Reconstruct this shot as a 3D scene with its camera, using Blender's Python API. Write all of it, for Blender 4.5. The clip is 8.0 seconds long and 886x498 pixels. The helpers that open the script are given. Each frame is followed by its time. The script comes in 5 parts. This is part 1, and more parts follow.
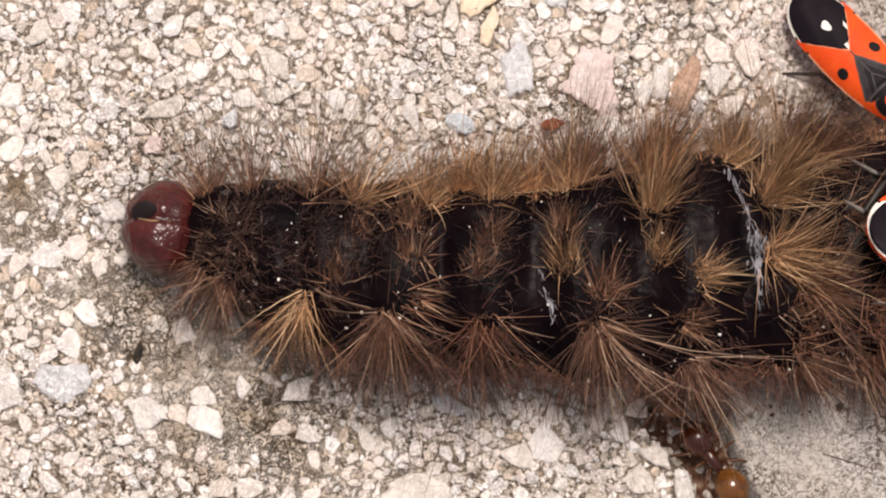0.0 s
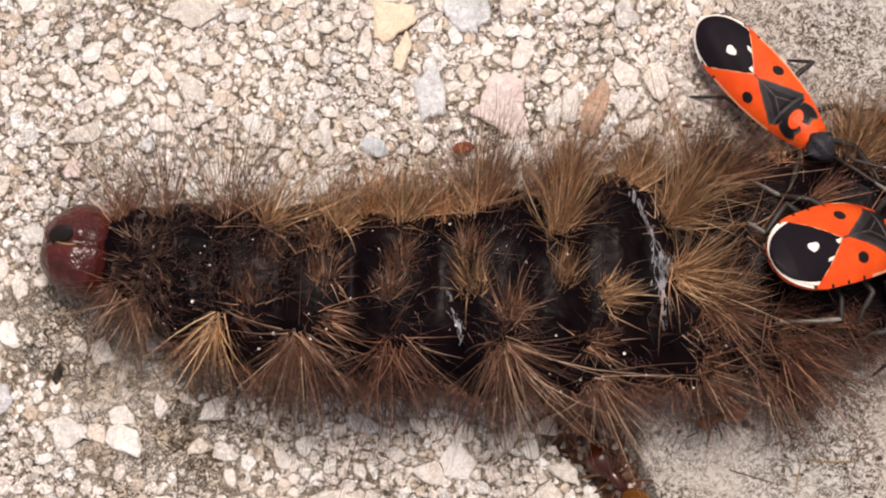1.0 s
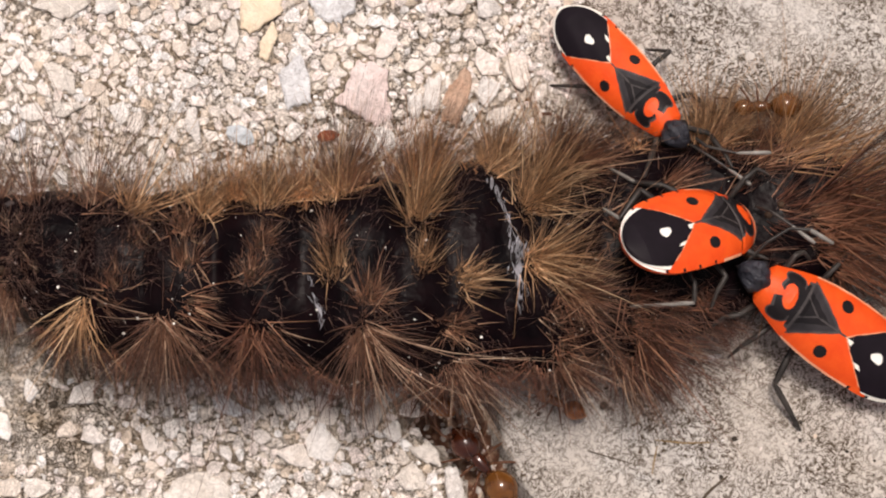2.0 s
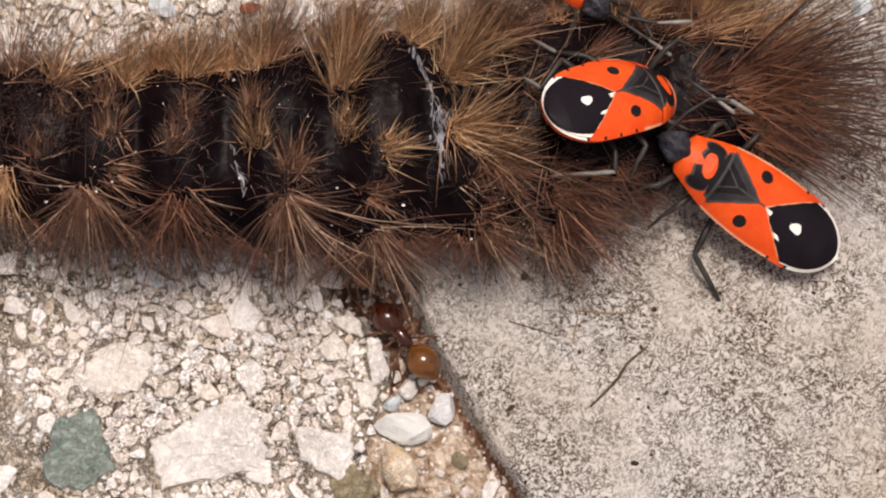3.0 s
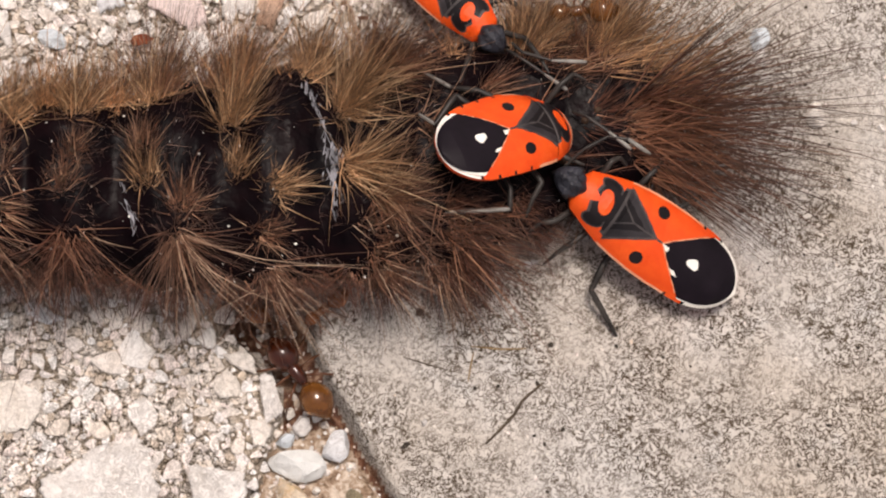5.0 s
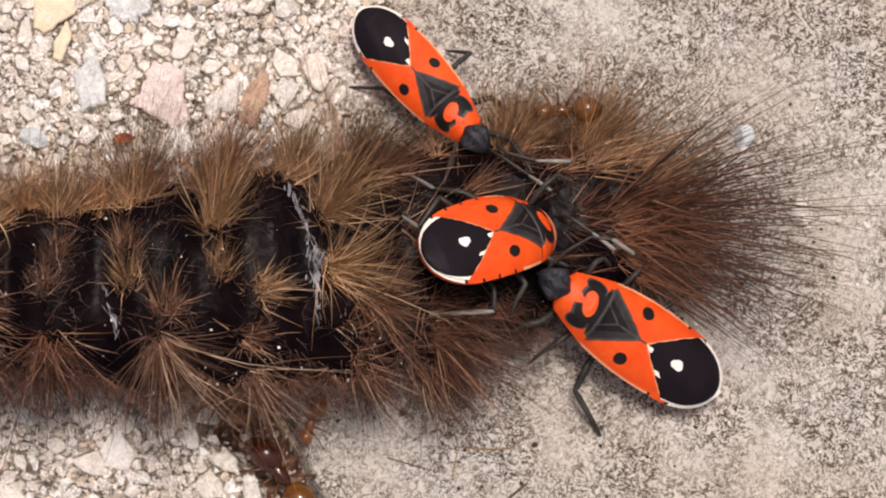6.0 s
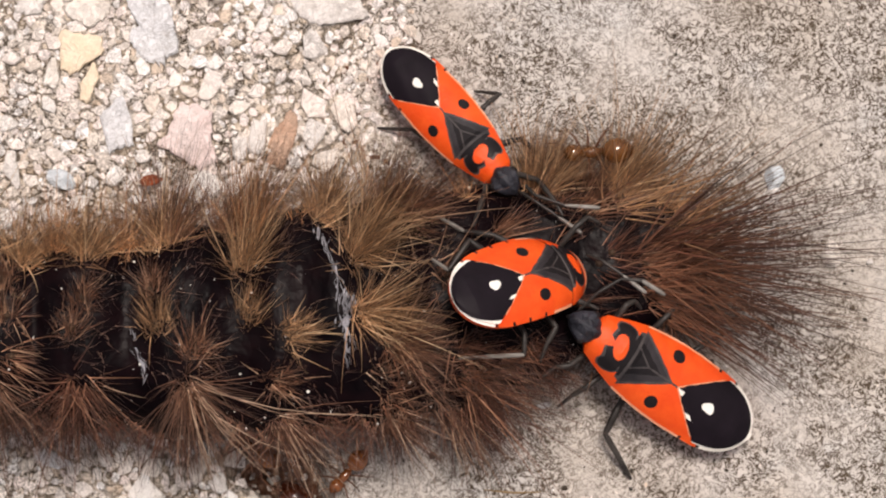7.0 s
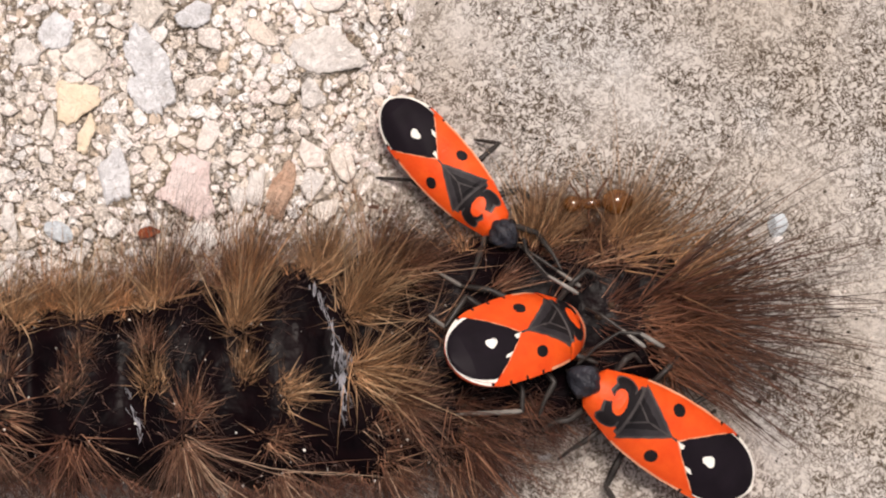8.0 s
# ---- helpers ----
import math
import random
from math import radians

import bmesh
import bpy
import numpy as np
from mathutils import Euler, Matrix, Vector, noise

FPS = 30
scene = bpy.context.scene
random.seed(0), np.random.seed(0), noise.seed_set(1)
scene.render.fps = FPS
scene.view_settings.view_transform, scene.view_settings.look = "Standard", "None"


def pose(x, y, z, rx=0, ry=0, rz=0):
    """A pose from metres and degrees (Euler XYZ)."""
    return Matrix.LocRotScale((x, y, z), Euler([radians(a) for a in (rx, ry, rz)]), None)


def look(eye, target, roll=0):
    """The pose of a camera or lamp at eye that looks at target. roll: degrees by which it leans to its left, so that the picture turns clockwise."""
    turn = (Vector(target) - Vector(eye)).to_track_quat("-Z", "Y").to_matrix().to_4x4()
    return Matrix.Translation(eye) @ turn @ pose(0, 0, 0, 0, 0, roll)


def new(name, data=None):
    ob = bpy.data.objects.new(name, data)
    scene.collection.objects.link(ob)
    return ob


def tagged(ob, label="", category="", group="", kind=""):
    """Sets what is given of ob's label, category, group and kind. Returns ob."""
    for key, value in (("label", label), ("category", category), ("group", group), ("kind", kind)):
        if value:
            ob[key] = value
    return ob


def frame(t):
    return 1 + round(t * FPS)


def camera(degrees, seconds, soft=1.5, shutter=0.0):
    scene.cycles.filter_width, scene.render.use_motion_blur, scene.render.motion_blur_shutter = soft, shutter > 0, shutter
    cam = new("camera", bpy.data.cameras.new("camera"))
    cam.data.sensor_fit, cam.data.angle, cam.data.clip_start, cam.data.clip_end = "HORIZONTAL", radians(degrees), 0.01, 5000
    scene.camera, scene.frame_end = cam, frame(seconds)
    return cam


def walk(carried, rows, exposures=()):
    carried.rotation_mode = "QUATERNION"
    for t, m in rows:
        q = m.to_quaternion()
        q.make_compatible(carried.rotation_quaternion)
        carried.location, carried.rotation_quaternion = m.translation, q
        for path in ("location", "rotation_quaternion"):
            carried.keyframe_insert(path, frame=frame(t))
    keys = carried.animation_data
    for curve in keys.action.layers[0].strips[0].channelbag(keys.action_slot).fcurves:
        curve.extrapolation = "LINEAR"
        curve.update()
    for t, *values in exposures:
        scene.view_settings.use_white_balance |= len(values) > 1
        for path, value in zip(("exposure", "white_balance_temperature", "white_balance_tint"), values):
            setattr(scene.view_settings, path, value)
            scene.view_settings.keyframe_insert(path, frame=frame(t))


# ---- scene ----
cam = camera(16, 8.0, soft=2.1)
PATH = [
    (0, pose(-0.01137, -0.00647, 0.16203, 8.706, 0.251, 0.985)),
    (0.5, pose(-0.00827, -0.00658, 0.16341, 8.821, 0.564, 0.910)),
    (1, pose(-0.00642, -0.00621, 0.16524, 8.861, 0.410, 0.775)),
    (1.5, pose(-0.00290, -0.00579, 0.16689, 8.629, 0.171, 0.633)),
    (1.7, pose(-0.00117, -0.00612, 0.16771, 8.732, 0.091, 0.595)),
    (2.8, pose(-0.00204, -0.01015, 0.16905, 7.959, -1.780, 0.330)),
    (3, pose(-0.00175, -0.01138, 0.16852, 7.847, -1.877, 0.305)),
    (3.5, pose(-0.00012, -0.00938, 0.16840, 7.232, -2.166, 0.109)),
    (4, pose(0.00020, -0.00808, 0.16829, 7.017, -2.349, 0.071)),
    (4.2, pose(0.00036, -0.00801, 0.16825, 7.005, -2.384, 0.135)),
    (5.3, pose(-0.00004, -0.00430, 0.16733, 6.592, -3.348, 0.094)),
    (5.5, pose(-0.00021, -0.00313, 0.16761, 6.582, -3.398, 0.036)),
    (6, pose(0.00003, -0.00070, 0.16748, 6.756, -3.472, 0.028)),
    (6.5, pose(0.00000, 0.00000, 0.16735, 7.035, -3.366, -0.000)),
    (7, pose(-0.00128, 0.00117, 0.16662, 6.918, -3.405, 0.009)),
    (7.5, pose(0.00034, 0.00491, 0.16727, 6.001, -2.595, 0.019)),
    (8, pose(0.00272, 0.00904, 0.16655, 5.171, -2.032, -0.085)),
]
walk(cam, PATH, exposures=[(0.0, 0.455, 6970, 18), (8.0, 0.455, 6970, 18)])

# ---- light: bright overcast, softly from the far side ----
SUN_ELEVATION, SUN_AZIMUTH = radians(75), radians(12)
world = bpy.data.worlds.new("world")
scene.world = world
world.use_nodes = True
wn = world.node_tree.nodes
sky = wn.new("ShaderNodeTexSky")
sky.sky_type, sky.sun_disc = "NISHITA", False
sky.sun_elevation, sky.sun_rotation = SUN_ELEVATION, SUN_AZIMUTH
sky.dust_density, sky.air_density, sky.ozone_density = 4.0, 1.0, 1.0
wn["Background"].inputs["Strength"].default_value = 0.075
haze = wn.new("ShaderNodeHueSaturation")
haze.inputs["Saturation"].default_value = 0.3
world.node_tree.links.new(sky.outputs["Color"], haze.inputs["Color"])
world.node_tree.links.new(haze.outputs["Color"], wn["Background"].inputs["Color"])
sun_data = bpy.data.lights.new("sun", "SUN")
sun_data.energy, sun_data.angle, sun_data.color = 2.1, radians(16), (1.0, 0.95, 0.88)
sun = new("sun", sun_data)
toward = Vector((math.sin(SUN_AZIMUTH) * math.cos(SUN_ELEVATION), math.cos(SUN_AZIMUTH) * math.cos(SUN_ELEVATION), math.sin(SUN_ELEVATION)))
sun.matrix_world = look(toward * 2, (0, 0, 0))

MM = 0.001


# ---- materials ----
def material(name, rough=0.5, base=(0.5, 0.5, 0.5), metal=0.0, coat=0.0, spec=0.5):
    m = bpy.data.materials.new(name)
    m.use_nodes = True
    b = m.node_tree.nodes["Principled BSDF"]
    b.inputs["Base Color"].default_value = (*base, 1)
    b.inputs["Roughness"].default_value = rough
    b.inputs["Metallic"].default_value = metal
    b.inputs["Coat Weight"].default_value = coat
    b.inputs["Specular IOR Level"].default_value = spec
    return m


class Nodes:
    """Small helper to write node trees; scales are per millimetre."""

    def __init__(self, m, place=False):
        self.t = m.node_tree
        self.b = self.t.nodes["Principled BSDF"]
        if place:
            self.co = self.t.nodes.new("ShaderNodeNewGeometry").outputs["Position"]
        else:
            self.co = self.t.nodes.new("ShaderNodeTexCoord").outputs["Object"]

    def link(self, a, b):
        self.t.links.new(a, b)

    def noise(self, per_mm, detail=4.0, rough=0.6, distort=0.0, co=None):
        n = self.t.nodes.new("ShaderNodeTexNoise")
        n.inputs["Scale"].default_value = per_mm * 1000
        n.inputs["Detail"].default_value = detail
        n.inputs["Roughness"].default_value = rough
        n.inputs["Distortion"].default_value = distort
        self.link(co or self.co, n.inputs["Vector"])
        return n.outputs["Fac"]

    def stirred(self, per_mm, mm):
        """The place, pushed about by a noise."""
        n = self.t.nodes.new("ShaderNodeTexNoise")
        n.inputs["Scale"].default_value, n.inputs["Detail"].default_value = per_mm * 1000, 3
        self.link(self.co, n.inputs["Vector"])
        k = self.t.nodes.new("ShaderNodeVectorMath")
        k.operation = "MULTIPLY_ADD"
        self.link(n.outputs["Color"], k.inputs[0])
        k.inputs[1].default_value = (mm * MM,) * 3
        self.link(self.co, k.inputs[2])
        return k.outputs[0]

    def cells(self, per_mm, feature="F1", out="Distance", randomness=1.0, co=None):
        n = self.t.nodes.new("ShaderNodeTexVoronoi")
        n.feature = feature
        n.inputs["Scale"].default_value = per_mm * 1000
        n.inputs["Randomness"].default_value = randomness
        self.link(co or self.co, n.inputs["Vector"])
        return n.outputs[out]

    def ramp(self, fac, stops):
        n = self.t.nodes.new("ShaderNodeValToRGB")
        e = n.color_ramp.elements
        while len(e) < len(stops):
            e.new(0.5)
        for k, (p, c) in enumerate(stops):
            e[k].position = p
            e[k].color = (*c, 1) if len(c) == 3 else c
        self.link(fac, n.inputs["Fac"])
        return n.outputs["Color"]

    def mix(self, fac, a, b, kind="MIX"):
        n = self.t.nodes.new("ShaderNodeMix")
        n.data_type, n.blend_type = "RGBA", kind
        for v, k in ((fac, 0), (a, 6), (b, 7)):
            if isinstance(v, (int, float)):
                n.inputs[k].default_value = v
            elif isinstance(v, tuple):
                n.inputs[k].default_value = (*v, 1)
            else:
                self.link(v, n.inputs[k])
        return n.outputs[2]

    def math(self, op, a, b=0.0):
        n = self.t.nodes.new("ShaderNodeMath")
        n.operation = op
        for v, k in ((a, 0), (b, 1)):
            if isinstance(v, (int, float)):
                n.inputs[k].default_value = v
            else:
                self.link(v, n.inputs[k])
        return n.outputs[0]

    def bump(self, height, mm, strength=1.0):
        n = self.t.nodes.new("ShaderNodeBump")
        n.inputs["Strength"].default_value = strength
        n.inputs["Distance"].default_value = mm * MM
        self.link(height, n.inputs["Height"])
        self.link(n.outputs["Normal"], self.b.inputs["Normal"])

    def color(self, c):
        self.link(c, self.b.inputs["Base Color"])

    def rough(self, c):
        self.link(c, self.b.inputs["Roughness"])

    def island(self):
        return self.t.nodes.new("ShaderNodeNewGeometry").outputs["Random Per Island"]

    def each(self):
        return self.t.nodes.new("ShaderNodeObjectInfo").outputs["Random"]


def concrete_smooth():
    m = material("fine_concrete", 0.92, spec=0.2)
    n = Nodes(m)
    broad = n.noise(0.09, 3, 0.55)
    tone = n.ramp(broad, [(0.3, (0.53, 0.475, 0.41)), (0.5, (0.62, 0.58, 0.535)), (0.7, (0.65, 0.635, 0.61))])
    warm = n.noise(0.05, 2, 0.5)
    tone = n.mix(n.ramp(warm, [(0.52, (0, 0, 0)), (0.72, (0.6, 0.6, 0.6))]), tone, (0.60, 0.49, 0.37))
    film = n.ramp(n.noise(0.22, 4, 0.6), [(0.58, (0, 0, 0)), (0.72, (0.5, 0.5, 0.5))])
    tone = n.mix(film, tone, (0.66, 0.68, 0.68))
    # thin winding dark marks, dense in patches
    patch = n.ramp(n.noise(0.17, 4, 0.6), [(0.36, (0.35, 0.35, 0.35)), (0.56, (1, 1, 1))])
    worm = n.noise(2.3, 3, 0.6, 1.4)
    line = n.math("ABSOLUTE", n.math("SUBTRACT", worm, 0.49))
    line = n.math("MULTIPLY", n.ramp(line, [(0.026, (1, 1, 1)), (0.066, (0, 0, 0))]), patch)
    gate = n.ramp(n.noise(1.1, 3, 0.6), [(0.34, (0.15, 0.15, 0.15)), (0.46, (1, 1, 1))])
    tone = n.mix(n.math("MULTIPLY", line, gate), tone, (0.085, 0.06, 0.04))
    pits = n.noise(2.9, 5, 0.72, 0.8)
    tone = n.mix(n.math("MULTIPLY", n.ramp(pits, [(0.38, (1, 1, 1)), (0.46, (0, 0, 0))]), n.math("ADD", patch, 0.1)), tone, (0.10, 0.075, 0.05))
    light = n.ramp(n.noise(3.4, 3, 0.6), [(0.58, (0, 0, 0)), (0.68, (0.6, 0.6, 0.6))])
    tone = n.mix(light, tone, (0.74, 0.70, 0.63))
    n.color(tone)
    h = n.math("SUBTRACT", n.math("MULTIPLY", pits, 0.9), n.math("MULTIPLY", line, 0.25))
    n.bump(h, 0.16, 0.9)
    return m


def crevices(n, tone, amount=1.0):
    """Rough old surface: a net of thin brown crevices and pits, dense in patches."""
    patch = n.ramp(n.noise(0.15, 4, 0.65), [(0.40, (0.28, 0.28, 0.28)), (0.56, (1, 1, 1))])
    wide = n.math("ABSOLUTE", n.math("SUBTRACT", n.noise(0.85, 4, 0.68, 1.0), 0.5))
    net = n.ramp(wide, [(0.006, (1, 1, 1)), (0.026, (0, 0, 0))])
    fine = n.math("ABSOLUTE", n.math("SUBTRACT", n.noise(2.0, 4, 0.65, 1.2), 0.48))
    net2 = n.math("MULTIPLY", n.ramp(fine, [(0.012, (1, 1, 1)), (0.042, (0, 0, 0))]), patch)
    pits = n.noise(1.9, 5, 0.72, 0.6)
    hole = n.math("MULTIPLY", n.ramp(pits, [(0.38, (1, 1, 1)), (0.45, (0, 0, 0))]), patch)
    dark = n.math("MULTIPLY", n.math("MAXIMUM", n.math("MULTIPLY", net, 0.8), n.math("MAXIMUM", net2, hole)), amount)
    return n.mix(dark, tone, (0.080, 0.056, 0.034)), n.math("SUBTRACT", pits, n.math("MULTIPLY", dark, 0.5))


def mortar():
    m = material("sandy_mortar", 0.95, spec=0.2)
    n = Nodes(m, True)
    grit = n.ramp(n.noise(0.45, 4, 0.6), [(0.32, (0.36, 0.27, 0.18)), (0.47, (0.64, 0.54, 0.43)), (0.62, (0.82, 0.75, 0.67))])
    # fine chips of many tints with broken dark seams
    co = n.stirred(1.6, 0.75)
    chip = n.ramp(n.cells(1.3, out="Color", co=co), [(0.2, (0.62, 0.52, 0.41)), (0.4, (0.82, 0.74, 0.66)), (0.6, (0.90, 0.86, 0.81)), (0.75, (0.86, 0.75, 0.68)), (0.9, (0.93, 0.91, 0.88))])
    seam = n.ramp(n.cells(1.3, "DISTANCE_TO_EDGE", co=co), [(0.015, (1, 1, 1)), (0.06, (0, 0, 0))])
    gate = n.ramp(n.noise(0.5, 3, 0.6), [(0.46, (0, 0, 0)), (0.60, (0.75, 0.75, 0.75))])
    tone = n.mix(n.ramp(n.noise(0.3, 3, 0.6), [(0.42, (0.1,) * 3), (0.62, (0.6,) * 3)]), grit, chip)
    tone = n.mix(n.math("MULTIPLY", seam, gate), tone, (0.10, 0.07, 0.045))
    tone, h = crevices(n, tone)
    n.color(tone)
    n.bump(n.math("SUBTRACT", h, n.math("MULTIPLY", seam, 0.4)), 0.3, 0.9)
    return m


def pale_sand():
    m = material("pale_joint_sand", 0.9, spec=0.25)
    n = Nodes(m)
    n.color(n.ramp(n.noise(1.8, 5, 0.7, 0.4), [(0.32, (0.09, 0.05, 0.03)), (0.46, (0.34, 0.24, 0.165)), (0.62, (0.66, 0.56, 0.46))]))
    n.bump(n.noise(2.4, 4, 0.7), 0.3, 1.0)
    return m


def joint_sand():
    m = material("wet_shaded_joint_sand", 0.4, spec=0.45)
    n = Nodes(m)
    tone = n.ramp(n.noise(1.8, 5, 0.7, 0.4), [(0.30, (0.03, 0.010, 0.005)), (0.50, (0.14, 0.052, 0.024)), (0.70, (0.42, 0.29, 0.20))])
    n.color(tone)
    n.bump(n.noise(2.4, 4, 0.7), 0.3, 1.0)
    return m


def stone_mat(name, a, b, veins=(0.25, 0.2, 0.15), rough=0.8, vein_amount=0.5):
    m = material(name, rough, spec=0.3)
    n = Nodes(m, True)
    tone = n.ramp(n.noise(0.7, 5, 0.65), [(0.3, a), (0.7, b)])
    spot = n.ramp(n.noise(2.2, 5, 0.7, 0.6), [(0.33, (vein_amount,) * 3), (0.46, (0, 0, 0))])
    tone, h = crevices(n, n.mix(spot, tone, veins), 0.9 * vein_amount)
    n.color(tone)
    n.bump(h, 0.2, 0.9)
    return m


def gravel_mat():
    m = material("pale_aggregate", 0.8, spec=0.25)
    n = Nodes(m, True)
    tone = n.ramp(n.island(), [(0.0, (0.68, 0.55, 0.43)), (0.12, (0.82, 0.74, 0.66)), (0.45, (0.90, 0.84, 0.785)), (0.65, (0.90, 0.79, 0.74)),
                      (0.8, (0.89, 0.87, 0.85)), (0.95, (0.93, 0.91, 0.88)), (1.0, (0.72, 0.61, 0.49))])
    tone, h = crevices(n, tone, 0.6)
    n.color(tone)
    n.bump(h, 0.1, 0.9)
    return m


def stone_piece_mat():
    m = material("pale_stone", 0.8, spec=0.25)
    n = Nodes(m, True)
    tone = n.ramp(n.each(), [(0.0, (0.78, 0.68, 0.59)), (0.3, (0.88, 0.83, 0.77)), (0.55, (0.86, 0.785, 0.735)), (0.75, (0.87, 0.85, 0.82)), (1.0, (0.92, 0.89, 0.855))])
    tone = n.mix(n.ramp(n.noise(0.9, 4, 0.6), [(0.4, (0.25,) * 3), (0.6, (0, 0, 0))]), tone, (0.70, 0.60, 0.50))
    tone, h = crevices(n, tone, 0.4)
    n.color(tone)
    n.bump(h, 0.1, 0.9)
    return m


def hair_mat(name, dark, mid, light):
    """Bristles, each of its own tone, paler at the root than at the tip."""
    m = material(name, 0.36, spec=0.5)
    n = Nodes(m)
    kind = m.node_tree.nodes.new("ShaderNodeAttribute")
    kind.attribute_name = "tone"
    tone = kind.outputs["Fac"]
    root = n.ramp(tone, [(0.0, tuple(0.8 * c for c in mid)), (0.4, tuple(1.7 * c for c in mid)), (0.7, tuple(2.6 * c for c in mid)), (1.0, tuple(1.8 * c for c in light))])
    tip = n.ramp(tone, [(0.0, tuple(0.6 * c for c in dark)), (0.5, tuple(0.55 * c for c in mid)), (0.75, tuple(1.2 * c for c in mid)), (1.0, tuple(0.9 * c for c in light))])
    along = m.node_tree.nodes.new("ShaderNodeAttribute")
    along.attribute_name = "along"
    blend = n.ramp(along.outputs["Fac"], [(0.06, (0, 0, 0)), (0.62, (1, 1, 1))])
    mix = m.node_tree.nodes.new("ShaderNodeMix")
    mix.data_type = 'RGBA'
    link = m.node_tree.links.new
    link(blend, mix.inputs[0])
    link(root, mix.inputs[6])
    link(tip, mix.inputs[7])
    n.color(mix.outputs[2])
    return m


def skin_mat():
    m = material("black_skin", 0.4, spec=0.05)
    n = Nodes(m)
    n.color(n.ramp(n.noise(0.6, 4), [(0.35, (0.002, 0.0011, 0.0017)), (0.7, (0.0075, 0.0030, 0.0038))]))
    n.rough(n.ramp(n.noise(0.9, 3), [(0.35, (0.30,) * 3), (0.7, (0.55,) * 3)]))
    n.bump(n.noise(0.7, 3, 0.5), 0.25, 1.0)
    return m


def shell_mat(name, a, b, rough, grain=3.0, depth=0.03, coat=0.0, spec=0.3):
    m = material(name, rough, coat=coat, spec=spec)
    n = Nodes(m)
    n.color(n.ramp(n.noise(0.8, 4, 0.6), [(0.3, a), (0.7, b)]))
    n.bump(n.noise(grain, 3, 0.6), depth, 0.7)
    return m


def amber_mat(name, a, b, transmission, rough=0.12):
    m = material(name, rough, spec=0.6)
    n = Nodes(m)
    n.color(n.ramp(n.noise(1.2, 3), [(0.3, a), (0.7, b)]))
    m.node_tree.nodes["Principled BSDF"].inputs["Transmission Weight"].default_value = transmission
    return m


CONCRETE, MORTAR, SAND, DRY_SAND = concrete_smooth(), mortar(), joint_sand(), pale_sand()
GRAVEL, STONE = gravel_mat(), stone_piece_mat()
WHITE_STONE = stone_mat("white_stone", (0.80, 0.75, 0.70), (0.91, 0.88, 0.85), vein_amount=0.35)
GREY_STONE = stone_mat("grey_stone", (0.72, 0.73, 0.75), (0.85, 0.86, 0.87), vein_amount=0.35)
BLUE_STONE = stone_mat("blue_grey_stone", (0.56, 0.63, 0.68), (0.80, 0.85, 0.88), vein_amount=0.2)
PINK_STONE = stone_mat("pink_stone", (0.80, 0.64, 0.61), (0.88, 0.77, 0.74), vein_amount=0.25)
SALMON_STONE = stone_mat("salmon_stone", (0.58, 0.36, 0.25), (0.72, 0.52, 0.40))
YELLOW_STONE = stone_mat("yellow_stone", (0.86, 0.70, 0.50), (0.92, 0.80, 0.64), vein_amount=0.2)
GREEN_STONE = stone_mat("green_grey_stone", (0.19, 0.26, 0.23), (0.36, 0.42, 0.38), (0.08, 0.10, 0.09))
OLIVE_STONE = stone_mat("olive_stone", (0.26, 0.21, 0.12), (0.42, 0.37, 0.26), (0.08, 0.06, 0.03))
CREAM_STONE = stone_mat("cream_stone", (0.82, 0.75, 0.67), (0.91, 0.86, 0.80), vein_amount=0.35)
RUST_STONE = stone_mat("rust_stained_stone", (0.66, 0.45, 0.22), (0.86, 0.80, 0.73), (0.45, 0.22, 0.06))
QUARTZ = stone_mat("milky_quartz", (0.68, 0.69, 0.67), (0.80, 0.81, 0.79), vein_amount=0.1, rough=0.45)
DARK_GRIT = stone_mat("dark_grit", (0.02, 0.017, 0.014), (0.06, 0.05, 0.04))
HAIR_BROWN = hair_mat("brown_hair", (0.036, 0.014, 0.009), (0.168, 0.075, 0.043), (0.48, 0.305, 0.195))
HAIR_RUST = hair_mat("rusty_hair", (0.090, 0.036, 0.016), (0.40, 0.192, 0.088), (0.70, 0.46, 0.26))
HAIR_GREY = hair_mat("grey_brown_hair", (0.028, 0.012, 0.009), (0.136, 0.067, 0.042), (0.52, 0.37, 0.26))
HAIR_GOLD = hair_mat("golden_brown_hair", (0.082, 0.037, 0.018), (0.34, 0.19, 0.098), (0.68, 0.49, 0.30))
HAIR_DARK = hair_mat("dark_hair", (0.021, 0.008, 0.006), (0.095, 0.039, 0.025), (0.32, 0.165, 0.10))
FUZZ = hair_mat("dark_brown_fuzz", (0.018, 0.009, 0.008), (0.080, 0.042, 0.033), (0.24, 0.15, 0.115))
WART = shell_mat("tan_wart", (0.02, 0.010, 0.006), (0.06, 0.034, 0.018), 0.7, 5.0, 0.1)
SKIN = skin_mat()
SPECK = material("pale_speck", 0.35, (0.75, 0.72, 0.66))
GLOSS_FILM = shell_mat("pale_gloss_film", (0.010, 0.010, 0.012), (0.50, 0.50, 0.55), 0.4, 2.0, 0.05)
HEAD_RED = shell_mat("dark_red_head", (0.030, 0.006, 0.005), (0.092, 0.014, 0.012), 0.27, 1.0, 0.5, spec=0.5)
HEAD_DARK = material("dark_eye_patch", 0.6, (0.016, 0.012, 0.012), spec=0.15)
SHIELD = shell_mat("grey_neck_shield", (0.018, 0.015, 0.016), (0.075, 0.064, 0.064), 0.4, 2.0, 0.3)
